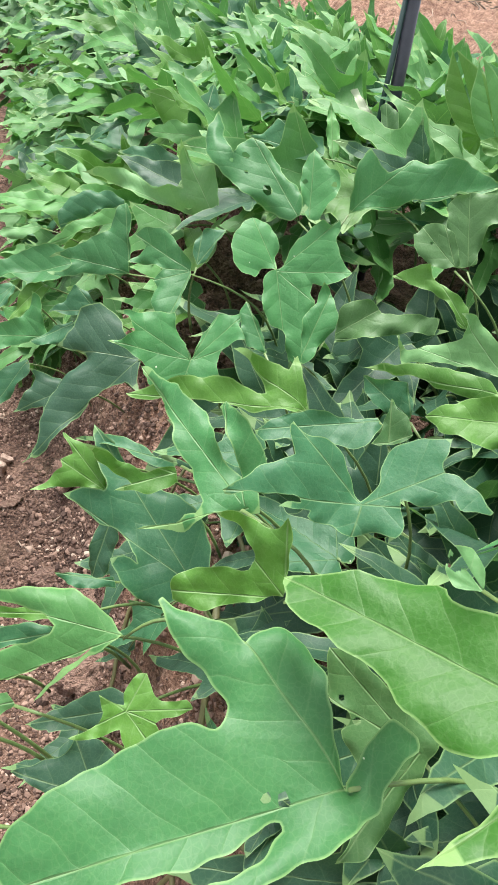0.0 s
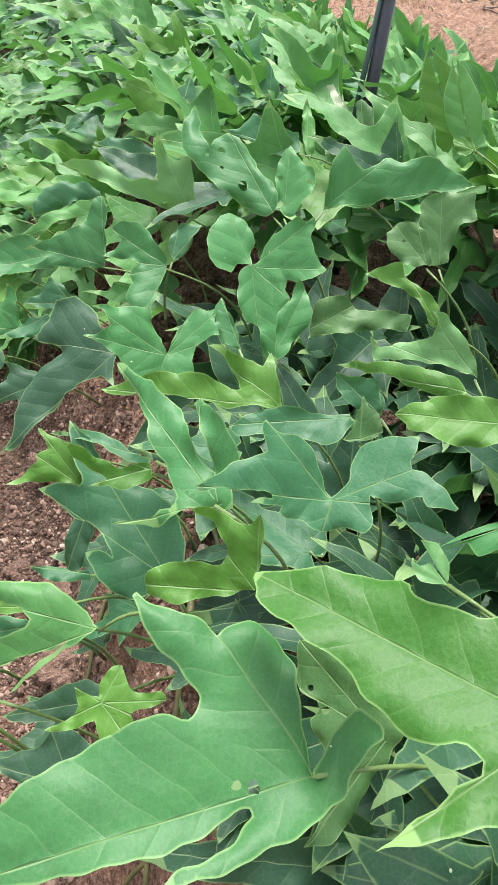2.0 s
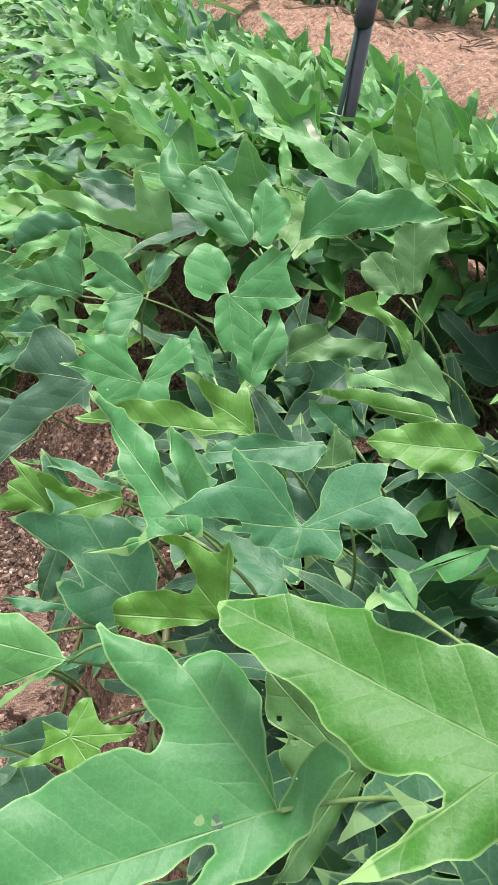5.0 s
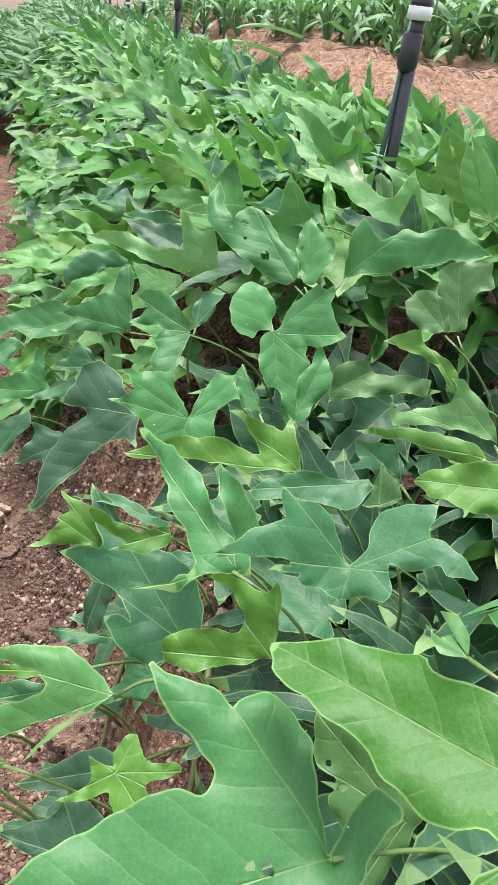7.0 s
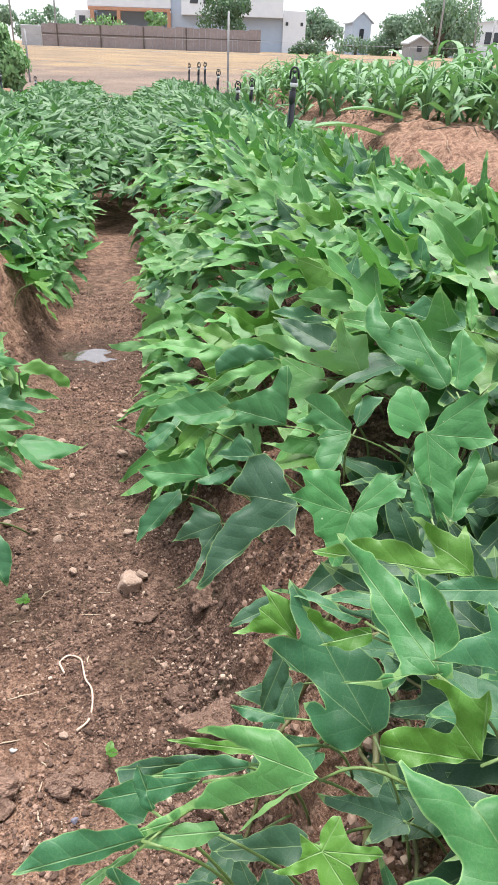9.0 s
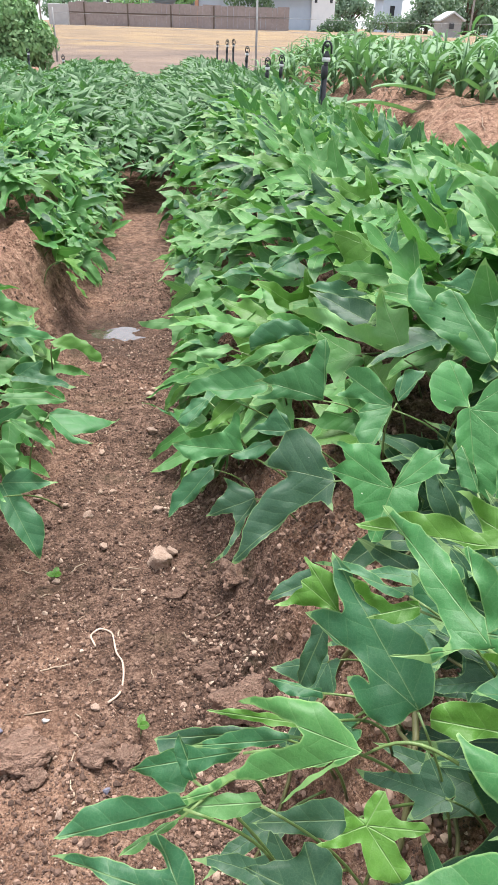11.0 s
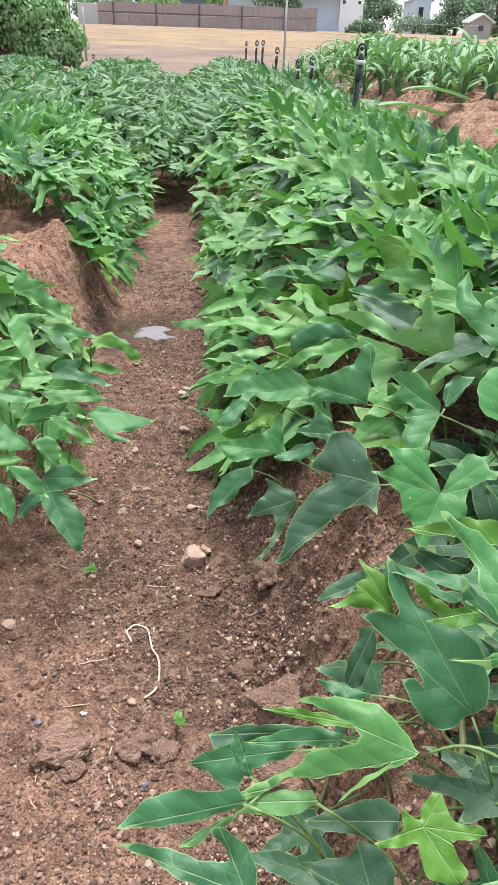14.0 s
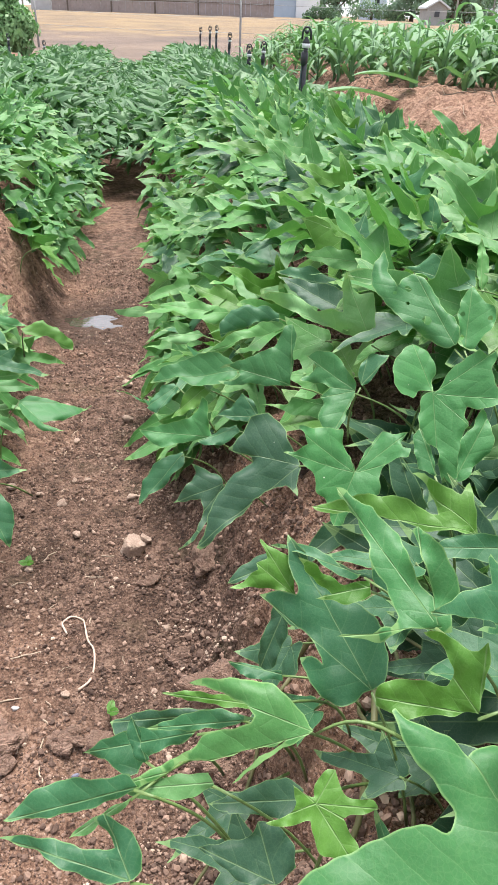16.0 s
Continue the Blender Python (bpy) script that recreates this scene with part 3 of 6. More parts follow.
def folded_leaf_mesh(mat, corners, fold, bend, ruffle, seed, holes=(), coarse=1.0):
    """A blade of the given outline (mm from the stalk, midrib along +y) whose halves rise by the fold angles; the tip droops by bend."""
    rng = np.random.default_rng(seed)
    size = max(math.hypot(*q) for q in corners) / 1000
    length = max(max(q[1] for q in corners) / 1000, 0.3 * size)
    step = (0.0024 if holes else min(max(size / 30, 0.002), 0.0042)) * coarse
    rim, tips = smooth_outline(corners, step * 0.8, rng)
    reach = np.hypot(tips[:, 0], tips[:, 1]) if len(tips) else np.zeros(0)
    veins = [0.0] + [math.atan2(-t[0], t[1]) for t, r in zip(tips, reach) if r > 0.45 * size]
    ang = []
    for a in sorted(veins):
        if not ang or a - ang[-1] > 0.3:
            ang.append(a)
    ang = np.array(ang)
    lo, hi = rim.min(0), rim.max(0)
    gx, gy = np.meshgrid(np.arange(lo[0], hi[0], step), np.arange(lo[1], hi[1], step * 0.87))
    gx = gx + (np.arange(gx.shape[0]) % 2)[:, None] * step / 2
    g = np.stack([gx.ravel(), gy.ravel()], 1)
    g = g + rng.uniform(-0.12, 0.12, g.shape) * step
    g = g[within(g, rim)]
    gap = np.sqrt(((g[:, None] - rim[None]) ** 2).sum(2)).min(1) if len(g) else np.zeros(0)
    g = g[gap > 0.55 * step]
    n = len(rim)
    loops, rings = [(i, (i + 1) % n) for i in range(n)], []
    for hx, hy, hr in holes:
        g = g[np.hypot(g[:, 0] - hx, g[:, 1] - hy) > hr * 1.25 + 0.0006]
        o = n + len(rings)
        rings += [(hx + hr * math.cos(q) * (1 + 0.25 * math.sin(2 * q + hx * 900)), hy + hr * math.sin(q) * (1 + 0.2 * math.sin(3 * q + hy * 700))) for q in np.linspace(0, 2 * math.pi, 12, endpoint=False)]
        loops += [(o + i, o + (i + 1) % 12) for i in range(12)]
    flat = [Vector(p) for p in rim] + [Vector(p) for p in rings] + [Vector(p) for p in g]
    vs, _, fs, _, _, _ = delaunay_2d_cdt(flat, loops, [], 0, 1e-7)
    mid = np.array([[sum(vs[i].x for i in f) / 3, sum(vs[i].y for i in f) / 3] for f in fs])
    keep = within(mid, rim)
    fs = [f for f, k in zip(fs, keep) if k]
    fs = one_piece([f for f in fs if not any((vs[f[0]] + vs[f[1]] + vs[f[2]] - 3 * Vector((hx, hy))).length < 3 * 0.8 * hr for hx, hy, hr in holes)])
    used = sorted({i for f in fs for i in f})
    place = {i: k for k, i in enumerate(used)}
    fs = [tuple(place[i] for i in f) for f in fs]
    pts = np.array([tuple(vs[i]) for i in used])
    x, y = pts[:, 0], pts[:, 1]
    dist = np.sqrt(((pts[:, None] - rim[None]) ** 2).sum(2)).min(1)
    r, th = np.hypot(x, y), np.arctan2(-x, y)
    soft = 0.006 * min(1.0, size / 0.06)
    z = np.where(x > 0, math.tan(radians(fold[1])), math.tan(radians(fold[0]))) * (np.sqrt(x * x + soft * soft) - soft)
    z -= bend * length * (np.clip(y, 0, None) / length) ** 2
    # each lobe keels along its own vein
    off = (th[:, None] - ang[None] + math.pi) % (2 * math.pi) - math.pi
    o1 = np.abs(off).min(1)
    across = r * np.sin(np.minimum(o1, 1.3))
    z -= 0.024 * size * np.exp(-across / (0.07 * size)) * (1 - np.exp(-dist / (0.06 * size))) * np.minimum(r / (0.3 * size), 1)
    p1, p2, p3 = rng.uniform(0, 9, 3)
    k1, k2 = 2.0 / size, 5.0 / size
    z += [size * ruffle * (0.07 * noise.noise((a * k1 + p1, b * k1, p2)) + 0.022 * noise.noise((a * k2, b * k2 + p2, p1))) for a, b in pts]
    roll = np.array([noise.noise((a * k1 * 2.4 + p3, b * k1 * 2.4, p1)) for a, b in pts])
    z += size * 0.085 * ruffle * np.exp(-dist / (0.05 * size)) * (roll * 2.2 - 0.5)
    uvs, rims = [], []
    for f in fs:
        mx, my = pts[list(f)].mean(0)
        m = math.atan2(-mx, my)
        v = ang[int(np.argmin(np.abs((m - ang + math.pi) % (2 * math.pi) - math.pi)))]
        for i in f:
            uvs.append((r[i] * math.sin(th[i] - v), r[i] * math.cos(th[i] - v)))
            rims.append(1 - dist[i] / (0.25 * size))
    me = mesh_of("leaf", [(a, b, c) for (a, b), c in zip(pts, z)], [tuple(f) for f in fs], mat)
    layer = me.uv_layers.new(name="UVMap")
    layer.data.foreach_set("uv", [float(c) for p in uvs for c in p])
    layer = me.uv_layers.new(name="Rim")
    layer.data.foreach_set("uv", [float(c) for q in rims for c in (q, 0)])
    return me


def random_lobes(rng, L):
    """A sweet potato leaf: long middle lobe, two side lobes, two basal teeth."""
    s = rng.uniform(0.5, 0.72)
    w = rng.uniform(0.11, 0.165)
    left, right = rng.uniform(50, 68), rng.uniform(50, 68)
    lobes = [(0, L, L * w, rng.uniform(-0.25, 0.02) * L),
             (left, L * s, L * 0.09, rng.uniform(-0.08, 0.2) * L), (-right, L * s * rng.uniform(0.85, 1.1), L * 0.09, rng.uniform(-0.08, 0.2) * L)]
    lobes += [(left + rng.uniform(45, 60), L * rng.uniform(0.24, 0.4), L * 0.12, 0.05 * L), (-right - rng.uniform(45, 60), L * rng.uniform(0.24, 0.4), L * 0.12, 0.05 * L)]
    return lobes


def random_outline(rng, L):
    """Corners of a sweet potato leaf in mm: long pointed middle lobe, two pointed side lobes, rounded basal ears."""
    def half(sign):
        j = lambda a: a * L * rng.uniform(0.85, 1.15)
        out, up = j(0.40), j(0.34)
        return [(sign * j(0.05), -j(0.09)), (sign * j(0.13), -j(0.07)), (sign * j(0.19), j(0.04)), (sign * out * 0.78, up * 0.62), (sign * out, up), (sign * out * 0.72, up * 0.98), (sign * j(0.13), j(0.31)), (sign * j(0.09), j(0.42)), (sign * j(0.10), j(0.57)), (sign * j(0.05), j(0.82))]
    left, right = half(-1), half(1)
    return [(0, -2)] + right + [(rng.uniform(-0.06, 0.06) * L, L)] + left[::-1]


lib_rng = random.Random(4)
LIBRARY = []
for mat, count in ((LEAF_SKYLIT, 9), (LEAF_OLD, 4), (LEAF_YOUNG, 3), (LEAF_UNDER, 3), (LEAF_DEEP_SHADE, 4)):
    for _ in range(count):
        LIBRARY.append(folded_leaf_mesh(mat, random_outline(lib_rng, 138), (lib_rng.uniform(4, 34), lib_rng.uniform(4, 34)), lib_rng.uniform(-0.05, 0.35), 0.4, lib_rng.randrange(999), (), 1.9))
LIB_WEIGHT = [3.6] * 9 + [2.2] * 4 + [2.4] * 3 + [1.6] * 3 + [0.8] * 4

STALKS = []
for k in range(4):
    bow = 0.12 + 0.1 * k
    STALKS.append(tube("petiole", [(0.07 * bow * math.sin(math.pi * s), 0, s) for s in np.linspace(0, 1, 9)], [0.0021, 0.002, 0.0019, 0.0018, 0.0017, 0.0016, 0.0015, 0.0014, 0.0014], STALK, 6))


def stalk(leaf, foot, top, kind=0, thick=1.0):
    """A petiole from foot up to the blade at top."""
    d = Vector(top) - Vector(foot)
    m = Matrix.Translation(foot) @ d.to_track_quat("Z", "X").to_matrix().to_4x4() @ Matrix.Diagonal((thick, thick, d.length, 1))
    return part("petiole", STALKS[kind % 4], leaf, m)


def blade_pose(base, tip_dir, normal):
    y = Vector(tip_dir).normalized()
    x = y.cross(Vector(normal)).normalized()
    z = x.cross(y)
    m = Matrix((x, y, z)).transposed().to_4x4()
    m.translation = base
    return m


def canopy_z(x, y):
    """Height of the leaf cover; -1 where the ground lies open."""
    if y > 10.4 + 0.5 * noise.noise(Vector((x, 0, 0))):
        return -1
    d = x - furrow_x(y)
    ripple = -0.1 * smooth(4, 9, y) + 0.035 * noise.noise(Vector((x * 5, y * 4, 3))) + 0.02 * noise.noise(Vector((x * 13, y * 11, 7)))
    if d > 0:
        if d > 1.3 or (d < 0.16 and y < 3.0):
            return -1
        shut = 0.22 * smooth(2.9, 4.2, y)
        if d < 0.3 and y > 3.0:
            return 0.08 + shut + 0.36 * smooth(0.05, 0.35, d) * (1 - smooth(2.9, 4.2, y)) + 0.12 * smooth(0, 0.3, d) * smooth(2.9, 4.2, y) + ripple
        fall = 0.06 * smooth(0.55, 1.2, d) * smooth(1.7, 2.6, y)
        return 0.16 + 0.355 * smooth(0.16, 0.45, d) - 0.16 * smooth(1.0, 1.3, d) - fall + ripple
    k = (-d) % 1.3
    if k < 0.17 or k > 1.2:
        return -1 if -d < 1 and y < 2.9 else 0.08 + 0.23 * (smooth(2.9, 4.2, y) if -d < 1 else 1.0) + ripple
    return 0.2 + 0.25 * smooth(0.14, 0.42, k) - 0.1 * smooth(0.95, 1.2, k) + ripple


def open_patch(x, y):
    """The bare piece of the bank across the furrow."""
    return ((x + 0.76) / 0.24) ** 2 + ((y - 1.82) / 0.34) ** 2 < 1


def leaf_way(rng, side, hang=0.0):
    """Midrib direction and upper side of a canopy leaf; side -1: hangs towards the furrow on the left."""
    a = rng.gauss(math.pi if side < 0 else 0.0, 0.95)
    up = rng.gauss(0.34, 0.45) - hang
    t = Vector((math.cos(a), math.sin(a) * 0.9 - 0.25, up))
    n = Vector((rng.gauss(0.3 * side, 0.45), rng.gauss(-0.35, 0.45), 1.0))
    return t, n

HERO_ZONE = lambda x, y: y < 0.80 and -0.19 < x < 0.54


def plants(y0, y1, d0, d1, per_m2, seed, label):
    """Sweet potato plants along a stretch of bed, between two distances from the furrow's middle."""
    rng = random.Random(seed)
    y = y0
    while y < y1 - 0.01:
        y2 = min(y + 0.3, y1)
        ym = (y + y2) / 2
        xm = furrow_x(ym) + (d0 + d1) / 2
        plant = None
        for _ in range(int(per_m2 * (y2 - y) * abs(d1 - d0))):
            yy = rng.uniform(y, y2)
            d = rng.uniform(d0, d1)
            x = furrow_x(yy) + d
            top = canopy_z(x, yy)
            depth = abs(rng.gauss(0, 0.05))
            low = False
            if ((x - 0.36) / 0.13) ** 2 + ((yy - 0.98) / 0.12) ** 2 < 1:
                depth += 0.05  # leaves set lower here so the camera sees the riser
            if 0 < d < 0.36 and yy < 1.0:
                continue
            if HERO_ZONE(x, yy):
                if d < 0.37:
                    continue
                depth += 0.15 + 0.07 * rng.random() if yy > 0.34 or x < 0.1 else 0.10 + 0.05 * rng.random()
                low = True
            g = ground_z(x, yy)
            if top < 0 or open_patch(x, yy) or top - depth < g + 0.025:
                continue
            side = -1 if 0 < d < 1.15 else 1
            if d < 0:
                side = 1 if d > -0.85 else -1
            if plant is None:
                plant = thing("sweet_potato_plant", (xm, ym, ground_z(xm, ym) - 0.01), label, "plant", "sweet potato plants in the bed")
            t, nrm = leaf_way(rng, side, 0.85 * (1 - smooth(0.2, 0.5, abs(d))))
            base = Vector((x, yy, top - depth))
            scale = rng.uniform(0.75, 1.2) * (1 if d > 0 else 0.85)
            m = blade_pose(base, t, nrm) @ Matrix.Diagonal((scale, scale, scale, 1))
            # low leaves take the darkest green, so the gaps' shade is in their colour
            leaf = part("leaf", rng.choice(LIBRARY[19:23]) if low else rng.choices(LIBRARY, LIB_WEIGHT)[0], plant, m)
            if rng.random() < 0.62:
                continue
            fx, fy = x - side * rng.uniform(0.03, 0.10), yy + rng.uniform(-0.05, 0.05)
            foot = (fx, fy, max(ground_z(fx, fy) - 0.005, base.z - rng.uniform(0.07, 0.18)))
            stalk(leaf, foot, base, rng.randrange(4))
        y = y2


def canopy_stuff(name, x0, x1, y0, y1, per_m2, seed, size):
    rng = random.Random(seed)
    shapes = []
    for k in range(8):
        lobes = random_lobes(rng, size)[:3]
        shapes.append(leaf_geo(lobes, rings=2, turns=8, crease=0.3, wave=0.003, droop=0.2, seed=k)[:2])
    verts, faces = [], []
    for _ in range(int(per_m2 * (x1 - x0) * (y1 - y0))):
        x, y = rng.uniform(x0, x1), rng.uniform(y0, y1)
        top = canopy_z(x, y)
        if top < 0:
            continue
        side = -1 if x > furrow_x(y) or rng.random() < 0.4 else 1
        t, nrm = leaf_way(rng, side)
        s = rng.uniform(0.75, 1.25)
        m = blade_pose((x, y, top - abs(rng.gauss(0, 0.035))), t, nrm) @ Matrix.Diagonal((s, s, s, 1))
        v, f = rng.choice(shapes)
        o = len(verts)
        a = np.array(v) @ np.array(m.to_3x3()).T + np.array(m.translation)
        verts += a.tolist()
        faces += [tuple(i + o for i in q) for q in f]
    tagged(new(name, mesh_of(name, verts, faces, LEAF_FAR)), "dense green sweet potato foliage covering the raised beds", "foliage", kind="stuff")


GREEN = "green lobed sweet potato plant trailing over a raised soil bed"
# the first stretch is out of view, added to keep light off the near bed
plants(-0.6, 0.06, 0.42, 1.28, 130, 41, GREEN)
plants(0.06, 0.9, 0.35, 0.95, 470, 31, GREEN)
plants(0.06, 3.6, 0.15, 1.28, 520, 1, GREEN)
plants(0.97, 1.6, -0.42, -0.18, 520, 2, GREEN)
plants(1.9, 3.6, -0.45, -0.14, 800, 22, GREEN)
plants(0.97, 3.6, -1.25, -0.45, 430, 12, GREEN)
canopy_stuff("sweet_potato_foliage", -1.4, 1.2, 3.6, 8.0, 620, 5, 0.105)
canopy_stuff("sweet_potato_foliage", -4.2, -1.4, 1.6, 8.0, 480, 6, 0.098)
canopy_stuff("sweet_potato_foliage", -5.0, 0.9, 8.0, 10.9, 420, 7, 0.1)

# the plants beside the camera, leaf by leaf
NEAR_PLANTS = {}


def near_plant(x, y):
    key = (x < -0.25, int(max(y, 0.1) / 0.25))
    if key not in NEAR_PLANTS:
        px, py = (-0.72, 0.125 + 0.25 * key[1]) if key[0] else (0.22, 0.125 + 0.25 * key[1])
        NEAR_PLANTS[key] = thing("sweet_potato_plant", (px, py, ground_z(px, py) - 0.01), GREEN, "plant", "sweet potato plants in the bed")
    return NEAR_PLANTS[key]


hero_rng = random.Random(11)


def hero(mat, base, way, face, lobes, crease=0.14, wave=0.001, holes=(), body=0.2, bays=(), bulge=0.04):
    """One leaf of its own shape: stalk end, midrib direction, upper side, lobes."""
    plant = near_plant(base[0], base[1])
    me = leaf_mesh(mat, lobes, rings=18 if holes else 10, turns=84, crease=crease, wave=wave, seed=hero_rng.randrange(9999), round_base=body, holes=holes, bays=bays, bulge=bulge, ruffle=0.75)
    leaf = part("leaf", me, plant, blade_pose(base, way, face))
    b, w = Vector(base), Vector(way).normalized()
    foot = b - 0.07 * Vector((w.x, w.y, 0)) + Vector((hero_rng.uniform(0.02, 0.06), hero_rng.uniform(-0.02, 0.04), 0))
    foot.z = max(ground_z(foot.x, foot.y), b.z - hero_rng.uniform(0.06, 0.14))
    stalk(leaf, foot, b, hero_rng.randrange(4), 0.75)


hero(LEAF_YOUNG, (0.460, 0.819, 0.550), (-0.38, 0.36, 0.85), (-0.33, -0.91, 0.24), ((0, 0.099, 0.024, 0),))
hero(LEAF_SKYLIT, (0.455, 0.763, 0.550), (-0.30, 0.35, 0.89), (-0.38, -0.90, 0.23), ((0, 0.097, 0.019, -0),))
hero(LEAF_YOUNG, (0.439, 0.726, 0.560), (-0.83, 0.52, 0.19), (-0.35, -0.76, 0.55), ((-0, 0.025, 0.01, 0),))
hero(LEAF, (0.244, 0.245, 0.520), (-0.85, 0.14, -0.50), (-0.50, -0.47, 0.73), ((-0, 0.048, 0.01, -0),), bays=((2, 0.029), (-14, 0.016), (21, 0.029), (37, 0.015),))
hero(LEAF_UNDER, (0.200, 0.227, 0.500), (-0.38, 0.82, 0.43), (-0.43, -0.57, 0.70), ((-0, 0.025, 0.005, 0),), bays=((-22, 0.02), (-42, 0.01), (29, 0.019), (53, 0.013),), holes=((-0.003, 0.017, 0.004),))



def blade(mat, base, way, face, fold, edge, bend=0.0, holes=(), foot=None, ruffle=0.55):
    """One folded leaf on its petiole: stalk end, midrib direction, upper side, rise of its two halves in degrees, outline in mm."""
    plant = near_plant(base[0], base[1])
    me = folded_leaf_mesh(mat, edge, fold, bend, ruffle, hero_rng.randrange(9999), holes)
    leaf = part("leaf", me, plant, blade_pose(base, way, face))
    b, w = Vector(base), Vector(way).normalized()
    thick = 0.75
    if foot is None:
        foot = b - 0.06 * Vector((w.x, w.y, 0)) + Vector((hero_rng.uniform(0.01, 0.05), hero_rng.uniform(0.0, 0.05), 0))
        foot.z = max(ground_z(foot.x, foot.y), b.z - hero_rng.uniform(0.07, 0.15))
    kind = hero_rng.randrange(4)
    stalk(leaf, foot, b - Vector((0, 0, 0.003)), kind, thick)


blade(LEAF_BROAD_YOUNG, (0.180, 0.127, 0.552), (-0.68, 0.72, -0.10), (-0.36, -0.22, 0.91), (14, 8), ((-8, 113), (-11, 107), (-13, 96), (-15, 82), (-15, 73), (-21, 60), (-24, 50), (-26, 44), (-27, 39), (-25, 33), (-23, 28), (-21, 22), (-22, 16), (-26, 15), (-33, 20), (-41, 24), (-50, 28), (-57, 30), (-62, 33), (-58, 28), (-53, 23), (-44, 13), (-32, 1), (-15, -7), (4, -7), (18, 0), (26, 12), (27, 26), (22, 39), (20, 47), (18, 53), (19, 58), (23, 62), (23, 71), (20, 82), (15, 94), (10, 105), (5, 116), (1, 120), (-3, 118)), ruffle=0.45)
blade(LEAF_PALE, (0.372, 0.916, 0.535), (-0.45, 0.65, 0.61), (-0.41, -0.76, 0.51), (28, 28), ((-6, 40), (-6, 23), (-3, 6), (3, 0), (4, 22), (4, 41), (5, 56), (-3, 59)))
blade(LEAF_DULL, (0.383, 0.893, 0.508), (-0.05, 0.57, 0.82), (-0.41, -0.76, 0.51), (20, 20), ((-4, 41), (2, 25), (-3, -2), (7, -2), (15, 26), (15, 49), (3, 64), (-5, 59)))
blade(LEAF_BROAD, (0.117, 0.156, 0.483), (-0.99, -0.13, 0.01), (0.05, -0.30, 0.95), (14, 8), ((0, 0), (6, -1), (16, 1), (30, 0), (45, -3), (51, -2), (58, 1), (64, 8), (66, 16), (65, 21), (62, 26), (67, 29), (71, 33), (75, 39), (78, 46), (83, 53), (87, 56), (86, 58), (82, 58), (75, 56), (63, 52), (53, 45), (46, 41), (40, 39), (35, 42), (33, 46), (35, 53), (37, 61), (36, 70), (33, 82), (31, 95), (27, 106), (22, 119), (15, 128), (8, 131), (0, 129), (-4, 121), (-7, 107), (-8, 93), (-10, 74), (-10, 58), (-9, 48), (-5, 40), (-4, 33), (-5, 30), (-7, 30), (-9, 33), (-15, 41), (-16, 52), (-17, 62), (-20, 68), (-22, 60), (-22, 41), (-20, 27), (-18, 13), (-13, -2), (-10, -9), (-4, -16), (3, -25), (5, -30), (9, -31), (13, -29), (18, -23), (17, -19), (13, -13), (8, -7), (4, -3)), holes=((0.0046, 0.0324, 0.0022), (0.0021, 0.0259, 0.0029)), foot=(0.223, 0.174, 0.382), ruffle=0.45)
blade(LEAF_DULL, (0.164, 0.183, 0.443), (-0.64, 0.61, 0.47), (-0.20, -0.72, 0.66), (8, 8), ((5, 62), (-4, 56), (-12, 45), (-9, 37), (-11, 34), (-18, 33), (-22, 23), (-25, 12), (-34, 2), (-50, -2), (-61, -5), (-53, -10), (-35, -13), (-18, -9), (-6, -8), (10, -3), (10, 10), (11, 25), (12, 46), (11, 56)), holes=((-0.01, 0.0302, 0.0021), (-0.0072, 0.0429, 0.0016)))
blade(LEAF_OLD, (0.165, 0.299, 0.492), (-0.45, -0.68, -0.58), (-0.12, -0.60, 0.79), (24, 26), ((1, -2), (6, -6), (12, -12), (15, -16), (19, -21), (25, -24), (36, -23), (46, -23), (51, -25), (52, -22), (48, -15), (45, -9), (50, -3), (57, 3), (63, 11), (68, 20), (72, 25), (70, 26), (63, 23), (54, 18), (41, 13), (35, 12), (33, 13), (39, 17), (43, 21), (33, 18), (26, 15), (26, 18), (22, 19), (16, 19), (12, 18), (6, 20), (1, 19), (-6, 15), (-14, 13), (-21, 13), (-23, 9), (-21, -1), (-18, -8), (-23, -9), (-27, -8), (-35, -11), (-43, -15), (-47, -12), (-55, -13), (-61, -13), (-62, -15), (-57, -20), (-50, -25), (-42, -30), (-35, -30), (-32, -35), (-34, -44), (-34, -50), (-26, -47), (-17, -44), (-9, -40), (-5, -33), (-4, -22), (-4, -11), (-2, -5)), ruffle=0.45)
blade(LEAF_YOUNG, (0.116, 0.263, 0.464), (-0.98, 0.21, 0.01), (-0.15, -0.72, 0.68), (6, 20), ((40, 34), (38, 29), (31, 23), (24, 18), (19, 17), (14, 20), (14, 28), (14, 40), (12, 51), (7, 58), (2, 60), (-5, 59), (-7, 52), (-8, 41), (-4, 24), (-2, 14), (1, 1), (12, 0), (19, -1), (30, -1), (38, 0), (42, 2), (37, 6), (37, 14), (42, 23), (44, 29), (44, 35), (42, 38)))
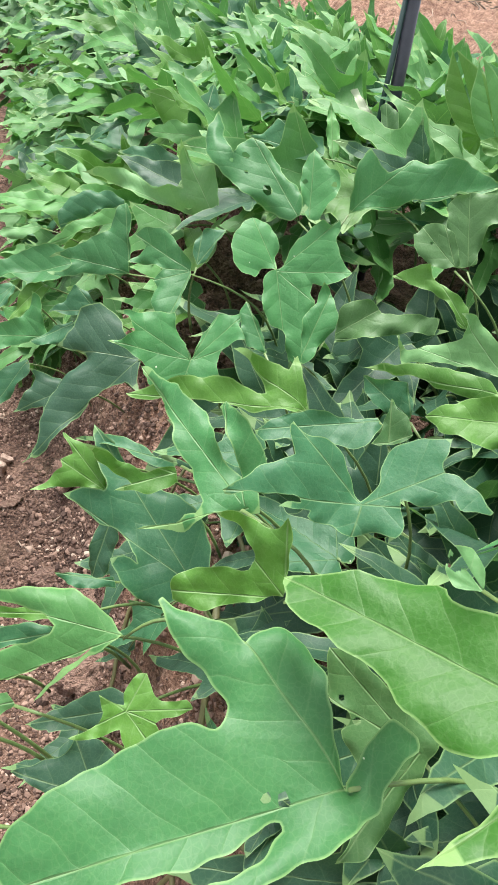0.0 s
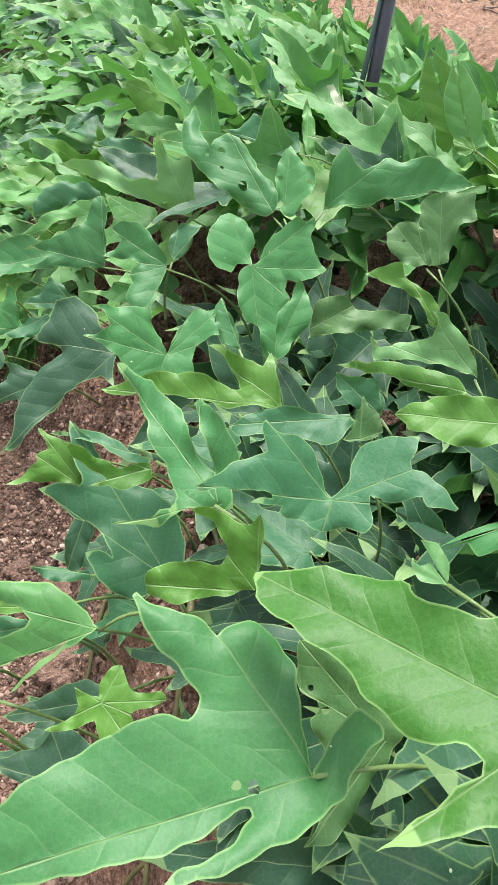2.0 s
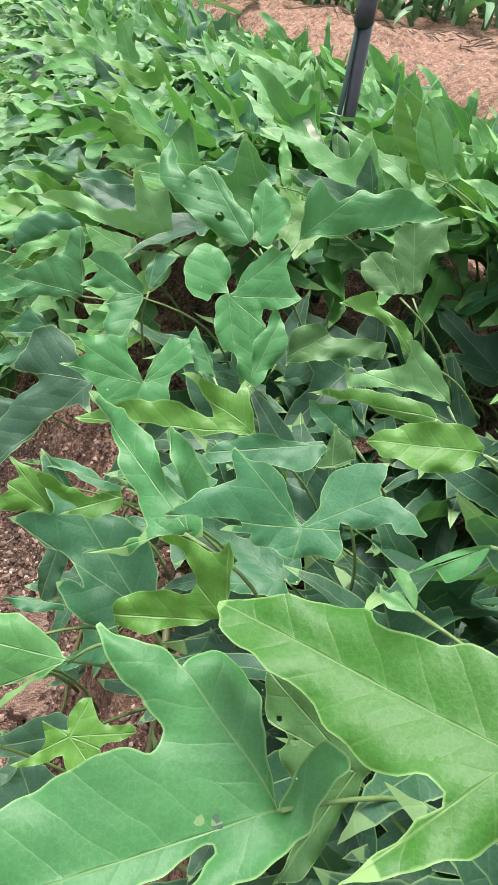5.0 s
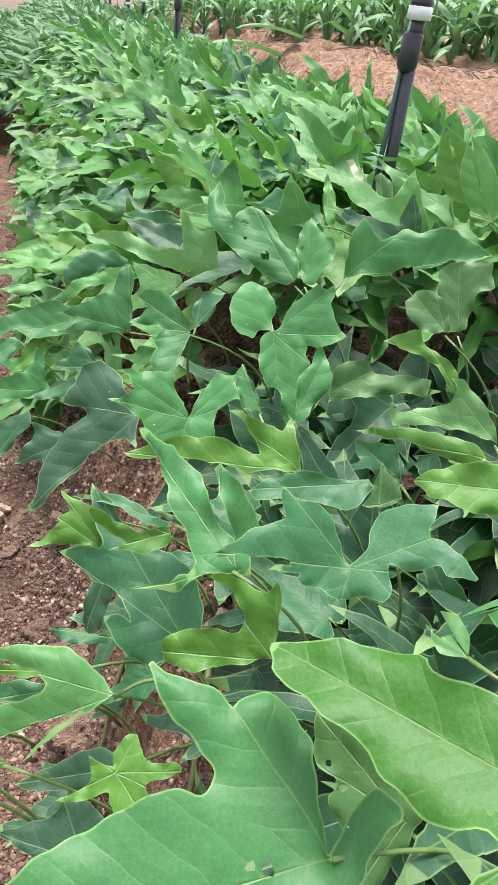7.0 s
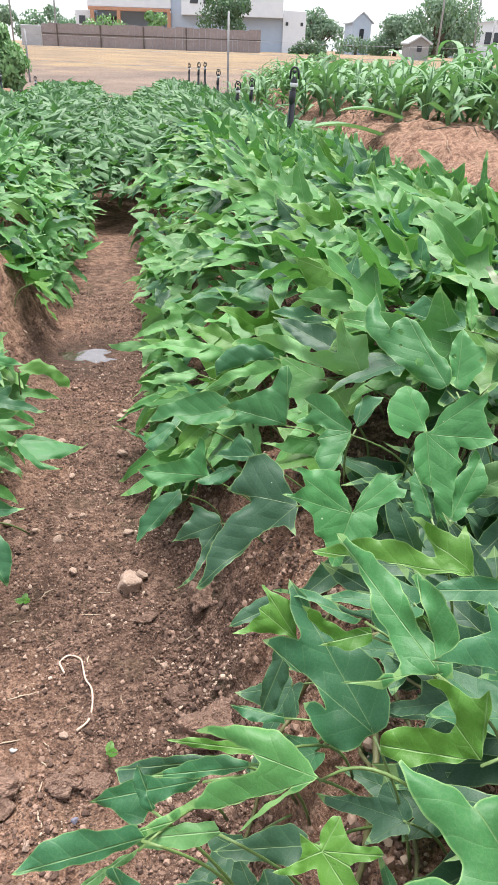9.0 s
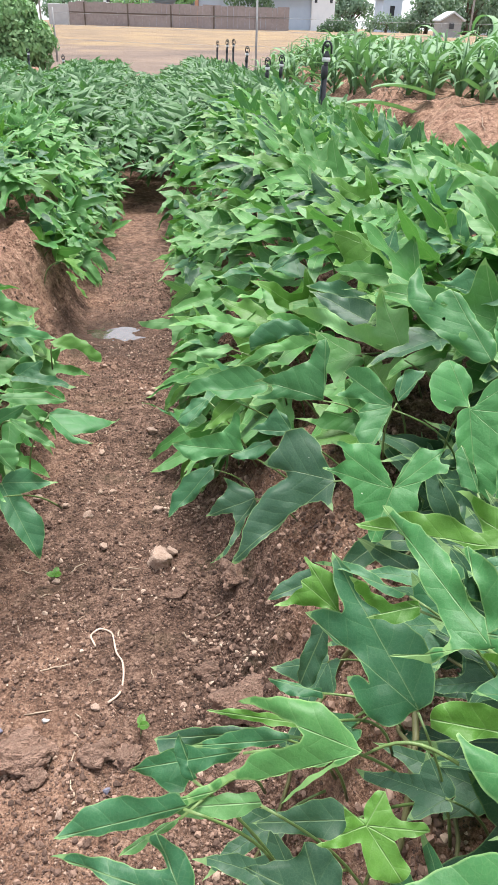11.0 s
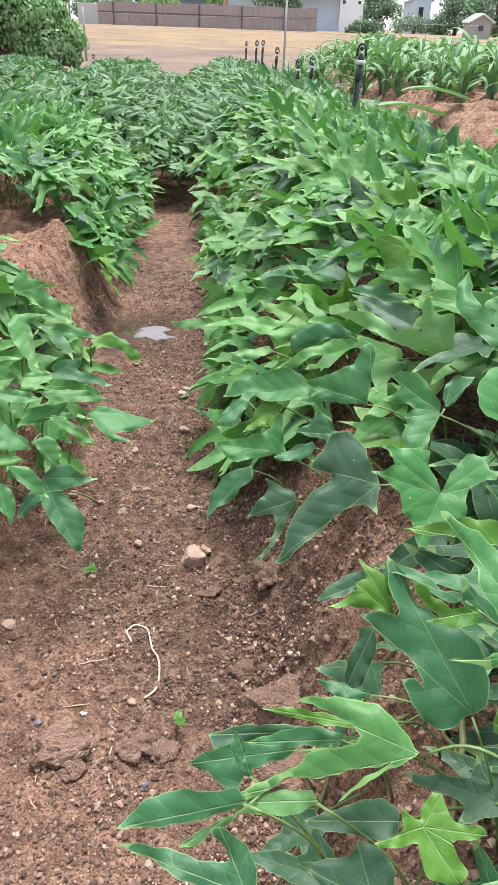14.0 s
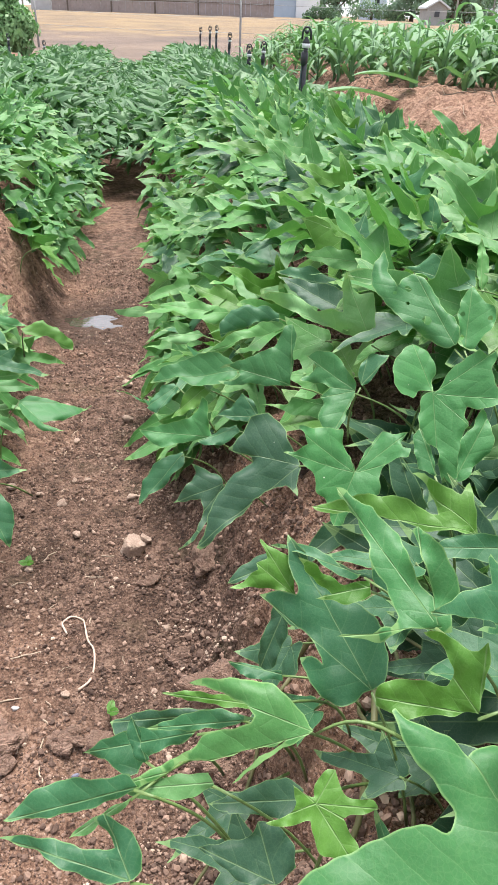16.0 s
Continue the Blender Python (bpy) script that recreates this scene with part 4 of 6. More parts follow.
blade(LEAF, (0.101, 0.314, 0.484), (-0.41, 0.89, 0.22), (-0.45, -0.40, 0.80), (8, 12), ((-2, 123), (-1, 112), (-2, 97), (-4, 87), (-4, 76), (-11, 59), (-12, 47), (-15, 28), (-17, 19), (-24, 16), (-30, 19), (-37, 20), (-45, 25), (-57, 30), (-45, 21), (-33, 12), (-23, 10), (-11, 7), (-2, -2), (5, -7), (16, 7), (22, 9), (26, 13), (30, 22), (32, 36), (31, 53), (29, 63), (24, 64), (23, 57), (20, 44), (15, 31), (9, 19), (7, 24), (9, 36), (12, 48), (14, 57), (15, 68), (13, 81), (12, 94), (7, 109), (3, 124), (0, 128)))
blade(LEAF_OLD, (0.078, 0.342, 0.387), (-0.46, 0.67, 0.59), (-0.00, -0.66, 0.75), (10, 6), ((0, 129), (-6, 120), (-12, 103), (-15, 88), (-18, 85), (-28, 95), (-41, 98), (-37, 86), (-31, 69), (-23, 56), (-22, 45), (-24, 34), (-29, 42), (-37, 45), (-39, 38), (-38, 24), (-36, 14), (-29, 4), (-18, -1), (-3, 1), (10, 0), (21, 14), (26, 27), (25, 52), (15, 68), (10, 79), (4, 86), (5, 100), (3, 118)))
blade(LEAF_YOUNG, (0.025, 0.400, 0.425), (-0.99, 0.11, 0.09), (0.00, -0.66, 0.75), (15, 10), ((25, 26), (20, 34), (15, 32), (6, 41), (-2, 52), (1, 35), (3, 18), (-1, 0), (28, 10), (32, 19), (38, 33)))
blade(LEAF_YOUNG, (0.067, 0.358, 0.474), (-0.97, -0.23, -0.10), (0.10, -0.70, 0.70), (10, 40), ((22, 43), (12, 35), (1, 26), (1, 38), (-3, 27), (-7, 18), (-8, 8), (-6, -1), (3, -1), (6, 6), (5, 16), (13, 25), (25, 38), (30, 46)))
blade(LEAF_OLD, (0.075, 0.397, 0.449), (-0.92, 0.39, 0.06), (-0.20, -0.60, 0.77), (10, 10), ((0, 55), (-1, 37), (-6, 22), (-6, 8), (0, 3), (0, 17), (7, 33), (7, 54), (-1, 76)))
blade(LEAF_FRESH, (0.030, 0.301, 0.397), (-0.96, -0.12, -0.25), (-0.15, -0.55, 0.82), (10, 18), ((43, 60), (37, 50), (27, 40), (20, 36), (16, 40), (17, 58), (17, 74), (11, 84), (8, 104), (4, 123), (3, 139), (2, 150), (-3, 137), (-3, 122), (1, 105), (5, 89), (0, 69), (1, 50), (-1, 32), (0, 20), (-2, 26), (-8, 47), (-16, 62), (-14, 54), (-7, 34), (-3, 15), (1, 0), (16, 6), (28, 12), (36, 19), (43, 32), (48, 50), (51, 64), (50, 72)), foot=(0.088, 0.286, 0.407))
blade(LEAF_YOUNG, (-0.004, 0.337, 0.378), (-0.99, 0.16, -0.00), (-0.10, -0.60, 0.80), (15, 12), ((-2, 59), (-3, 45), (-4, 22), (-3, 0), (1, 0), (3, 16), (4, 36), (3, 59), (0, 73)))
blade(LEAF_UNDER, (-0.038, 0.288, 0.362), (-0.98, 0.01, -0.18), (-0.15, -0.60, 0.79), (8, 8), ((-4, 52), (-7, 33), (-7, 12), (-2, 0), (7, 2), (7, 14), (7, 32), (5, 51), (2, 64)))
blade(LEAF_OLD, (-0.049, 0.322, 0.369), (-0.98, -0.04, -0.21), (-0.15, -0.60, 0.79), (10, 14), ((-7, 69), (-18, 58), (-20, 46), (-13, 42), (-7, 27), (-5, 10), (2, 0), (5, 22), (10, 44), (6, 68), (0, 85)))
blade(LEAF_OLD, (-0.088, 0.274, 0.381), (-0.97, -0.13, -0.19), (-0.10, -0.50, 0.86), (10, 10), ((-3, 67), (-5, 44), (-5, 27), (-3, 9), (0, -1), (9, 1), (9, 16), (13, 33), (15, 50), (10, 69), (0, 84)))
blade(LEAF_OLD, (-0.085, 0.221, 0.375), (-0.96, 0.28, 0.05), (-0.10, -0.50, 0.86), (12, 12), ((-1, 63), (-4, 45), (-6, 24), (-1, 1), (6, -4), (20, 2), (25, 12), (29, 26), (25, 32), (19, 21), (13, 15), (9, 24), (8, 43), (5, 71), (0, 84)))
blade(LEAF_DEEP_SHADE, (-0.031, 0.346, 0.357), (-0.99, -0.01, -0.13), (-0.10, -0.60, 0.80), (10, 10), ((-8, 81), (-6, 61), (-3, 47), (-1, 30), (1, 0), (5, 16), (7, 40), (7, 64), (2, 86)))
blade(LEAF_OLD, (-0.006, 0.336, 0.363), (-0.99, 0.01, -0.12), (-0.10, -0.60, 0.80), (14, 10), ((-5, 63), (-4, 43), (-3, 20), (1, 0), (5, 13), (10, 32), (7, 55), (3, 72), (-1, 84)))
blade(LEAF_OLD, (-0.084, 0.303, 0.367), (-0.36, 0.69, 0.63), (-0.10, -0.70, 0.70), (18, 18), ((-4, 26), (-7, 16), (-7, 4), (-2, -2), (2, -1), (0, 9), (2, 19), (0, 30)))
blade(LEAF_UNDER, (-0.091, 0.276, 0.367), (-0.83, -0.39, -0.40), (-0.10, -0.60, 0.80), (10, 10), ((-3, 34), (-1, 21), (-3, 5), (0, 0), (2, 16), (4, 32), (2, 46)))
blade(LEAF_YOUNG, (0.029, 0.267, 0.371), (0.39, 0.72, 0.57), (-0.05, -0.60, 0.80), (14, 14), ((-19, -22), (-9, -16), (0, -11), (5, -18), (13, -25), (20, -25), (30, -20), (32, -12), (29, -9), (18, -1), (22, 3), (34, 9), (37, 13), (32, 16), (19, 12), (9, 17), (5, 24), (0, 22), (-4, 13), (-2, 3), (-7, 3), (-18, 5), (-12, -4), (-16, -14), (-26, -22)))
blade(LEAF_DEEP_SHADE, (0.005, 0.255, 0.297), (-0.92, 0.38, 0.12), (-0.10, -0.50, 0.86), (8, 8), ((-3, 45), (-8, 23), (-1, 0), (14, -11), (27, -3), (33, 9), (30, 24), (19, 27), (9, 43), (-1, 58)))
blade(LEAF_DEEP_SHADE, (0.030, 0.308, 0.307), (-0.99, 0.03, -0.10), (-0.10, -0.50, 0.86), (8, 8), ((-7, 56), (-9, 33), (-13, 14), (-6, 1), (6, 0), (15, 12), (12, 32), (6, 53), (0, 73)))
blade(LEAF_OLD, (0.018, 0.419, 0.313), (-0.97, 0.23, 0.05), (-0.10, -0.60, 0.80), (8, 8), ((-8, 30), (-8, 14), (-5, -5), (3, -3), (1, 12), (3, 28), (1, 44)))
blade(LEAF_DEEP_SHADE, (0.026, 0.456, 0.357), (-0.38, -0.43, -0.82), (-0.33, -0.77, 0.55), (8, 8), ((10, 6), (9, 27), (6, 52), (0, 64), (-10, 58), (-11, 38), (-8, 13), (-1, 2)))
blade(LEAF_DEEP_SHADE, (0.021, 0.479, 0.390), (-0.93, -0.24, -0.29), (-0.10, -0.60, 0.80), (8, 8), ((-4, 36), (-4, 19), (-2, 1), (9, 2), (12, 17), (8, 37), (0, 53)))
blade(LEAF_YOUNG, (0.172, 0.431, 0.462), (-0.98, 0.20, 0.04), (-0.10, -0.62, 0.78), (8, 16), ((-2, 126), (-1, 111), (2, 88), (1, 73), (-1, 58), (-4, 40), (-2, 23), (-2, 8), (1, 0), (14, 4), (28, 8), (39, 12), (36, 14), (29, 18), (31, 25), (34, 38), (37, 50), (37, 60), (32, 51), (25, 41), (17, 35), (11, 33), (11, 39), (16, 54), (19, 72), (18, 90), (12, 105), (7, 118), (4, 127), (1, 135)))
blade(LEAF, (0.196, 0.666, 0.462), (0.08, -0.65, -0.75), (-0.20, -0.75, 0.63), (16, 18), ((12, 3), (15, 11), (19, 33), (15, 51), (3, 60), (3, 82), (2, 96), (-8, 100), (-17, 89), (-24, 68), (-24, 51), (-32, 39), (-29, 28), (-33, 20), (-42, 24), (-62, 23), (-70, 18), (-62, -3), (-62, -18), (-67, -26), (-67, -34), (-58, -32), (-51, -38), (-36, -32), (-23, -24), (-13, -14), (-8, -4), (-1, -2), (-1, -14), (-7, -27), (-4, -39), (7, -54), (15, -57), (27, -50), (39, -33), (40, -13), (34, -1), (22, 4), (14, -4), (1, -2)), ruffle=0.45)
blade(LEAF, (0.101, 0.579, 0.417), (-0.35, -0.67, -0.65), (-0.10, -0.66, 0.74), (20, 24), ((8, -12), (20, -24), (25, -37), (51, -27), (72, -18), (59, -15), (52, -7), (58, 2), (71, 10), (59, 11), (36, 20), (29, 33), (20, 36), (12, 45), (3, 59), (-5, 53), (-6, 43), (-17, 27), (-30, 14), (-25, -1), (-26, -16), (-34, -24), (-45, -29), (-44, -38), (-37, -38), (-34, -44), (-37, -54), (-26, -51), (-13, -49), (-7, -35), (-2, -16), (0, -1)))
blade(LEAF_UNDER, (0.155, 0.801, 0.460), (-0.93, 0.19, 0.32), (-0.00, -0.86, 0.51), (10, 25), ((1, 122), (-4, 87), (-1, 56), (0, 23), (0, 0), (21, 6), (38, 14), (54, 24), (48, 39), (53, 52), (64, 67), (45, 60), (22, 48), (18, 65), (11, 77), (19, 108), (11, 137), (0, 156)))
blade(LEAF, (0.053, 0.766, 0.420), (-0.95, 0.31, 0.10), (-0.15, -0.68, 0.72), (12, 16), ((3, 69), (-4, 64), (-13, 69), (-19, 91), (-21, 72), (-11, 49), (-8, 24), (0, 1), (14, 2), (37, 6), (61, 9), (70, 17), (67, 24), (41, 32), (23, 53), (10, 76), (0, 92)))
blade(LEAF, (0.111, 0.663, 0.465), (-0.98, 0.20, 0.07), (-0.10, -0.71, 0.69), (12, 20), ((19, 46), (13, 49), (0, 64), (2, 52), (2, 38), (-1, 27), (-14, 36), (-20, 31), (-35, 35), (-46, 29), (-50, 16), (-45, 11), (-23, 5), (-6, 1), (6, 0), (17, 11), (28, 19), (35, 31), (35, 44), (28, 58)))
blade(LEAF_OLD, (0.116, 0.665, 0.471), (0.63, 0.42, 0.65), (-0.20, -0.72, 0.66), (14, 14), ((2, 0), (5, 15), (4, 31), (4, 46), (-14, 30), (-13, 15), (-2, 1)))
blade(LEAF_DEEP_SHADE, (0.056, 0.654, 0.377), (-0.77, -0.39, -0.51), (-0.25, -0.55, 0.80), (10, 18), ((72, 7), (65, 31), (62, 51), (55, 46), (42, 36), (37, 38), (41, 64), (35, 84), (26, 107), (9, 133), (4, 148), (0, 146), (-2, 107), (1, 70), (1, 46), (-7, 27), (-27, 26), (-13, 14), (2, -2), (24, -7), (46, -15), (65, -11)))
blade(LEAF_DEEP_SHADE, (-0.027, 0.741, 0.289), (-0.58, -0.50, -0.64), (-0.30, -0.60, 0.74), (10, 14), ((-13, 84), (-12, 57), (-5, 31), (-3, 4), (8, -4), (31, -1), (46, 4), (38, 11), (38, 33), (40, 59), (28, 47), (13, 34), (3, 42), (-8, 78), (0, 103)))
blade(LEAF, (-0.043, 0.768, 0.342), (-0.99, 0.15, 0.01), (-0.10, -0.70, 0.70), (14, 20), ((-8, 86), (-21, 63), (-15, 49), (-7, 24), (0, 0), (19, 7), (43, 10), (48, 18), (33, 22), (19, 37), (10, 67), (0, 94)))
blade(LEAF_OLD, (0.014, 0.743, 0.386), (-0.99, 0.12, -0.02), (-0.10, -0.71, 0.69), (14, 16), ((-4, 32), (-6, 12), (0, -2), (19, 8), (28, 21), (13, 33), (0, 52)))
blade(LEAF_OLD, (-0.015, 0.746, 0.368), (-0.94, -0.19, -0.29), (-0.10, -0.65, 0.75), (10, 10), ((-11, 35), (-14, 15), (-7, -4), (4, -4), (5, 14), (2, 34), (0, 50)))
blade(LEAF_OLD, (-0.088, 0.867, 0.251), (-0.64, -0.44, -0.62), (-0.30, -0.60, 0.74), (10, 10), ((-4, 76), (-10, 46), (-13, 6), (4, -4), (17, 17), (22, 48), (17, 75), (0, 98)))
blade(LEAF, (0.222, 0.698, 0.502), (-0.48, 0.67, 0.56), (-0.25, -0.72, 0.65), (14, 16), ((-1, 141), (-19, 133), (-32, 120), (-38, 103), (-35, 82), (-31, 56), (-22, 37), (-15, 16), (-8, 4), (2, 0), (13, 12), (18, 27), (14, 41), (17, 65), (16, 83), (11, 97), (-1, 99), (-15, 93), (-12, 115), (-5, 128)), holes=((-0.0085, 0.042, 0.006), (-0.0059, 0.0847, 0.0041), (-0.021, 0.0877, 0.0023), (-0.0154, 0.07, 0.0023)))
blade(LEAF, (0.232, 0.695, 0.502), (0.15, 0.61, 0.78), (-0.20, -0.75, 0.63), (14, 16), ((-8, 17), (-2, 1), (10, 1), (17, 14), (28, 31), (27, 44), (9, 60), (0, 73), (-11, 49)), holes=((-0.0066, 0.0381, 0.0028), (0.0224, 0.0356, 0.0032), (-0.005, 0.0121, 0.0037)))
blade(LEAF, (0.281, 0.720, 0.500), (0.97, -0.13, 0.22), (-0.25, -0.72, 0.65), (25, 12), ((2, 18), (4, 39), (0, 65), (6, 94), (1, 114), (7, 132), (3, 159), (-9, 147), (-23, 127), (-32, 107), (-32, 86), (-39, 76), (-33, 56), (-29, 45), (-42, 36), (-53, 30), (-51, 25), (-40, 15), (-16, 5), (0, 0)))
blade(LEAF_YOUNG, (0.293, 0.394, 0.493), (-0.93, 0.37, 0.05), (-0.20, -0.60, 0.77), (12, 12), ((0, 84), (1, 67), (-1, 49), (-4, 32), (-6, 15), (-2, -1), (4, 2), (9, 12), (11, 30), (8, 68), (0, 96)))
blade(LEAF_YOUNG, (0.296, 0.338, 0.505), (-0.95, 0.30, -0.02), (-0.20, -0.60, 0.77), (12, 12), ((-9, 67), (-12, 57), (-17, 42), (-17, 29), (-13, 10), (3, 0), (14, 11), (15, 30), (11, 56), (6, 68), (0, 75)))
blade(LEAF_UNDER, (0.345, 0.464, 0.455), (-0.90, 0.40, 0.15), (-0.20, -0.70, 0.68), (12, 25), ((-12, 84), (-5, 65), (0, 38), (1, 18), (-1, -2), (17, 10), (31, 27), (37, 39), (36, 53), (29, 46), (20, 44), (15, 54), (8, 69), (0, 83), (5, 93)))
blade(LEAF_OLD, (0.219, 0.413, 0.462), (-0.98, 0.14, -0.15), (-0.20, -0.60, 0.77), (12, 12), ((-8, 85), (-7, 64), (-11, 44), (-18, 27), (-19, 13), (-3, -1), (3, 1), (4, 22), (10, 39), (12, 59), (8, 78), (2, 90)))
blade(LEAF_DULL, (0.212, 0.378, 0.469), (0.13, 0.59, 0.79), (-0.25, -0.76, 0.60), (22, 22), ((-4, -2), (7, 0), (14, 6), (12, 17), (5, 22), (0, 29), (-3, 19), (-7, 4), (-14, -2)))
blade(LEAF_OLD, (0.242, 0.412, 0.461), (-0.66, 0.59, 0.47), (-0.25, -0.76, 0.60), (12, 12), ((-8, 37), (-10, 26), (-8, 16), (-2, 9), (0, 0), (10, 8), (17, 20), (9, 32), (0, 46)))
blade(LEAF_DULL, (0.373, 0.617, 0.481), (0.04, 0.52, 0.85), (-0.33, -0.80, 0.50), (14, 14), ((-21, 35), (-20, 12), (-10, 1), (7, 4), (12, 22), (16, 37), (33, 43), (30, 68), (-8, 69), (-19, 62)))
blade(LEAF_DULL, (0.348, 0.596, 0.492), (-0.56, 0.58, 0.59), (-0.30, -0.81, 0.51), (14, 14), ((-18, 36), (-13, 11), (3, -2), (15, 18), (16, 37), (5, 47), (-11, 48)), holes=((-0.0028, 0.0315, 0.0016),))
blade(LEAF_YOUNG, (0.327, 0.512, 0.476), (-0.69, 0.62, 0.38), (-0.30, -0.72, 0.62), (18, 18), ((0, 63), (5, 45), (7, 30), (-2, 5), (2, -3), (16, 18), (16, 29), (17, 51), (22, 58), (12, 69), (-2, 78)))
blade(LEAF_DULL, (0.249, 0.649, 0.392), (0.87, 0.03, 0.49), (-0.30, -0.75, 0.58), (18, 22), ((8, 6), (13, 22), (25, 49), (36, 76), (52, 99), (39, 111), (19, 86), (4, 65), (-9, 63), (-21, 45), (-19, 27), (-5, 17)))
blade(LEAF, (0.201, 0.570, 0.417), (0.48, 0.49, 0.73), (-0.20, -0.75, 0.63), (20, 16), ((-10, 75), (-9, 55), (-13, 36), (-5, 15), (2, -3), (10, 5), (11, 22), (18, 41), (10, 59), (-2, 71)))
blade(LEAF, (0.149, 0.491, 0.477), (-0.30, 0.71, 0.64), (-0.20, -0.70, 0.68), (14, 14), ((-10, 22), (-12, 8), (1, -2), (3, 11), (3, 31), (2, 42), (-6, 36)))

blade(LEAF, (-0.008, 0.889, 0.378), (-0.99, 0.03, -0.17), (-0.15, -0.62, 0.77), (14, 18), ((-3, 109), (-1, 86), (-14, 69), (-20, 35), (-16, 7), (0, 0), (19, 12), (30, 36), (24, 77), (17, 107), (0, 126)))
blade(LEAF_YOUNG, (0.004, 1.092, 0.392), (-0.85, 0.48, 0.22), (-0.15, -0.62, 0.77), (20, 20), ((-10, 78), (-17, 54), (-24, 26), (-17, 4), (2, -2), (11, 16), (18, 43), (10, 74), (0, 104)))
blade(LEAF_SKYLIT, (-0.020, 1.077, 0.389), (-0.97, 0.26, 0.02), (-0.15, -0.62, 0.77), (14, 18), ((-12, 93), (-19, 51), (-22, 16), (-3, -5), (7, 6), (13, 38), (10, 85), (0, 124)))
blade(LEAF_OLD, (0.056, 0.985, 0.420), (-0.96, -0.08, -0.25), (-0.15, -0.62, 0.77), (16, 20), ((-5, 93), (1, 76), (2, 57), (2, 32), (-7, 2), (6, 0), (24, 20), (31, 49), (28, 71), (9, 92)), ruffle=0.70)
blade(LEAF_UNDER, (-0.059, 1.006, 0.382), (-0.99, 0.09, -0.12), (-0.15, -0.62, 0.77), (14, 14), ((-11, 50), (-14, 25), (-3, -1), (6, 6), (3, 44), (1, 72)))
blade(LEAF_OLD, (-0.095, 0.921, 0.337), (-0.79, -0.40, -0.47), (-0.15, -0.62, 0.77), (14, 14), ((-17, 50), (-15, 27), (-7, 2), (7, 1), (12, 19), (1, 56)))
blade(LEAF_YOUNG, (-0.053, 0.885, 0.353), (-0.75, -0.44, -0.50), (-0.15, -0.62, 0.77), (16, 16), ((-10, 45), (-15, 20), (-9, -3), (9, -1), (13, 22), (4, 46), (0, 67)))
blade(LEAF_SKYLIT, (0.067, 0.959, 0.416), (-0.96, -0.10, -0.27), (-0.15, -0.62, 0.77), (18, 16), ((-4, 95), (1, 63), (0, 27), (1, -1), (16, 22), (18, 65), (10, 98), (-1, 132)))
blade(LEAF_OLD, (0.152, 0.999, 0.462), (-0.93, 0.35, 0.10), (-0.15, -0.62, 0.77), (16, 18), ((-4, 69), (-5, 31), (0, -1), (10, 10), (17, 44), (19, 76), (1, 109)))
blade(LEAF_DEEP_SHADE, (0.140, 0.905, 0.461), (-0.80, 0.53, 0.27), (-0.15, -0.62, 0.77), (12, 12), ((-15, 68), (-20, 31), (-1, -2), (24, 19), (19, 49), (10, 84), (1, 115)))
blade(LEAF_SKYLIT, (0.030, 1.107, 0.404), (-0.57, 0.69, 0.44), (-0.15, -0.62, 0.77), (18, 18), ((-20, 27), (-15, 2), (5, -1), (18, 30), (15, 58), (-2, 73)))
blade(LEAF_SKYLIT, (0.177, 1.000, 0.500), (-0.97, 0.25, 0.01), (-0.15, -0.62, 0.77), (18, 18), ((-11, 52), (-18, 15), (-7, -6), (11, 8), (16, 32), (18, 62), (3, 90)))
blade(LEAF_YOUNG, (0.204, 1.043, 0.499), (-0.69, 0.62, 0.37), (-0.15, -0.62, 0.77), (18, 18), ((-18, 17), (-31, -10), (-16, -17), (3, 7), (9, 32), (12, 51)))
blade(LEAF_OLD, (0.274, 0.818, 0.529), (-0.88, 0.45, 0.13), (-0.25, -0.68, 0.69), (14, 18), ((-4, 55), (-14, 31), (-10, 12), (-1, -4), (19, 4), (18, 27), (23, 44), (26, 60), (10, 70), (-1, 90)), holes=((0.0016, 0.0208, 0.0016),))
blade(LEAF_SKYLIT, (0.295, 0.847, 0.526), (0.05, 0.61, 0.79), (-0.30, -0.75, 0.60), (22, 22), ((-6, 32), (-4, 0), (2, -16), (9, 15), (6, 37), (-2, 59)))

blade(LEAF_FRESH, (-0.490, 1.117, 0.421), (0.91, -0.06, -0.42), (0.28, -0.66, 0.70), (16, 22), ((0, 3), (-3, 22), (3, 55), (9, 82), (2, 100), (-3, 97), (-12, 81), (-23, 55), (-27, 33), (-39, 46), (-33, 15), (-44, -1), (-35, -8), (-8, -7)))
blade(LEAF_FRESH, (-0.470, 1.061, 0.403), (0.42, -0.57, -0.71), (0.28, -0.66, 0.70), (14, 18), ((23, 29), (20, 56), (11, 79), (0, 99), (-5, 62), (-10, 40), (-13, 17), (-27, 16), (-44, 14), (-21, 4), (4, -4), (21, 14)))
blade(LEAF, (-0.451, 1.094, 0.368), (0.96, 0.19, -0.21), (0.28, -0.66, 0.70), (16, 16), ((8, 12), (6, 39), (5, 72), (1, 100), (-10, 76), (-14, 48), (-11, 26), (0, -1)))
blade(LEAF_YOUNG, (-0.378, 1.155, 0.320), (0.93, 0.01, -0.36), (0.28, -0.66, 0.70), (14, 14), ((6, 8), (1, 25), (-7, 48), (4, 71), (2, 92), (-15, 85), (-18, 66), (-28, 53), (-26, 38), (-31, 26), (-24, 16), (-3, -4)))
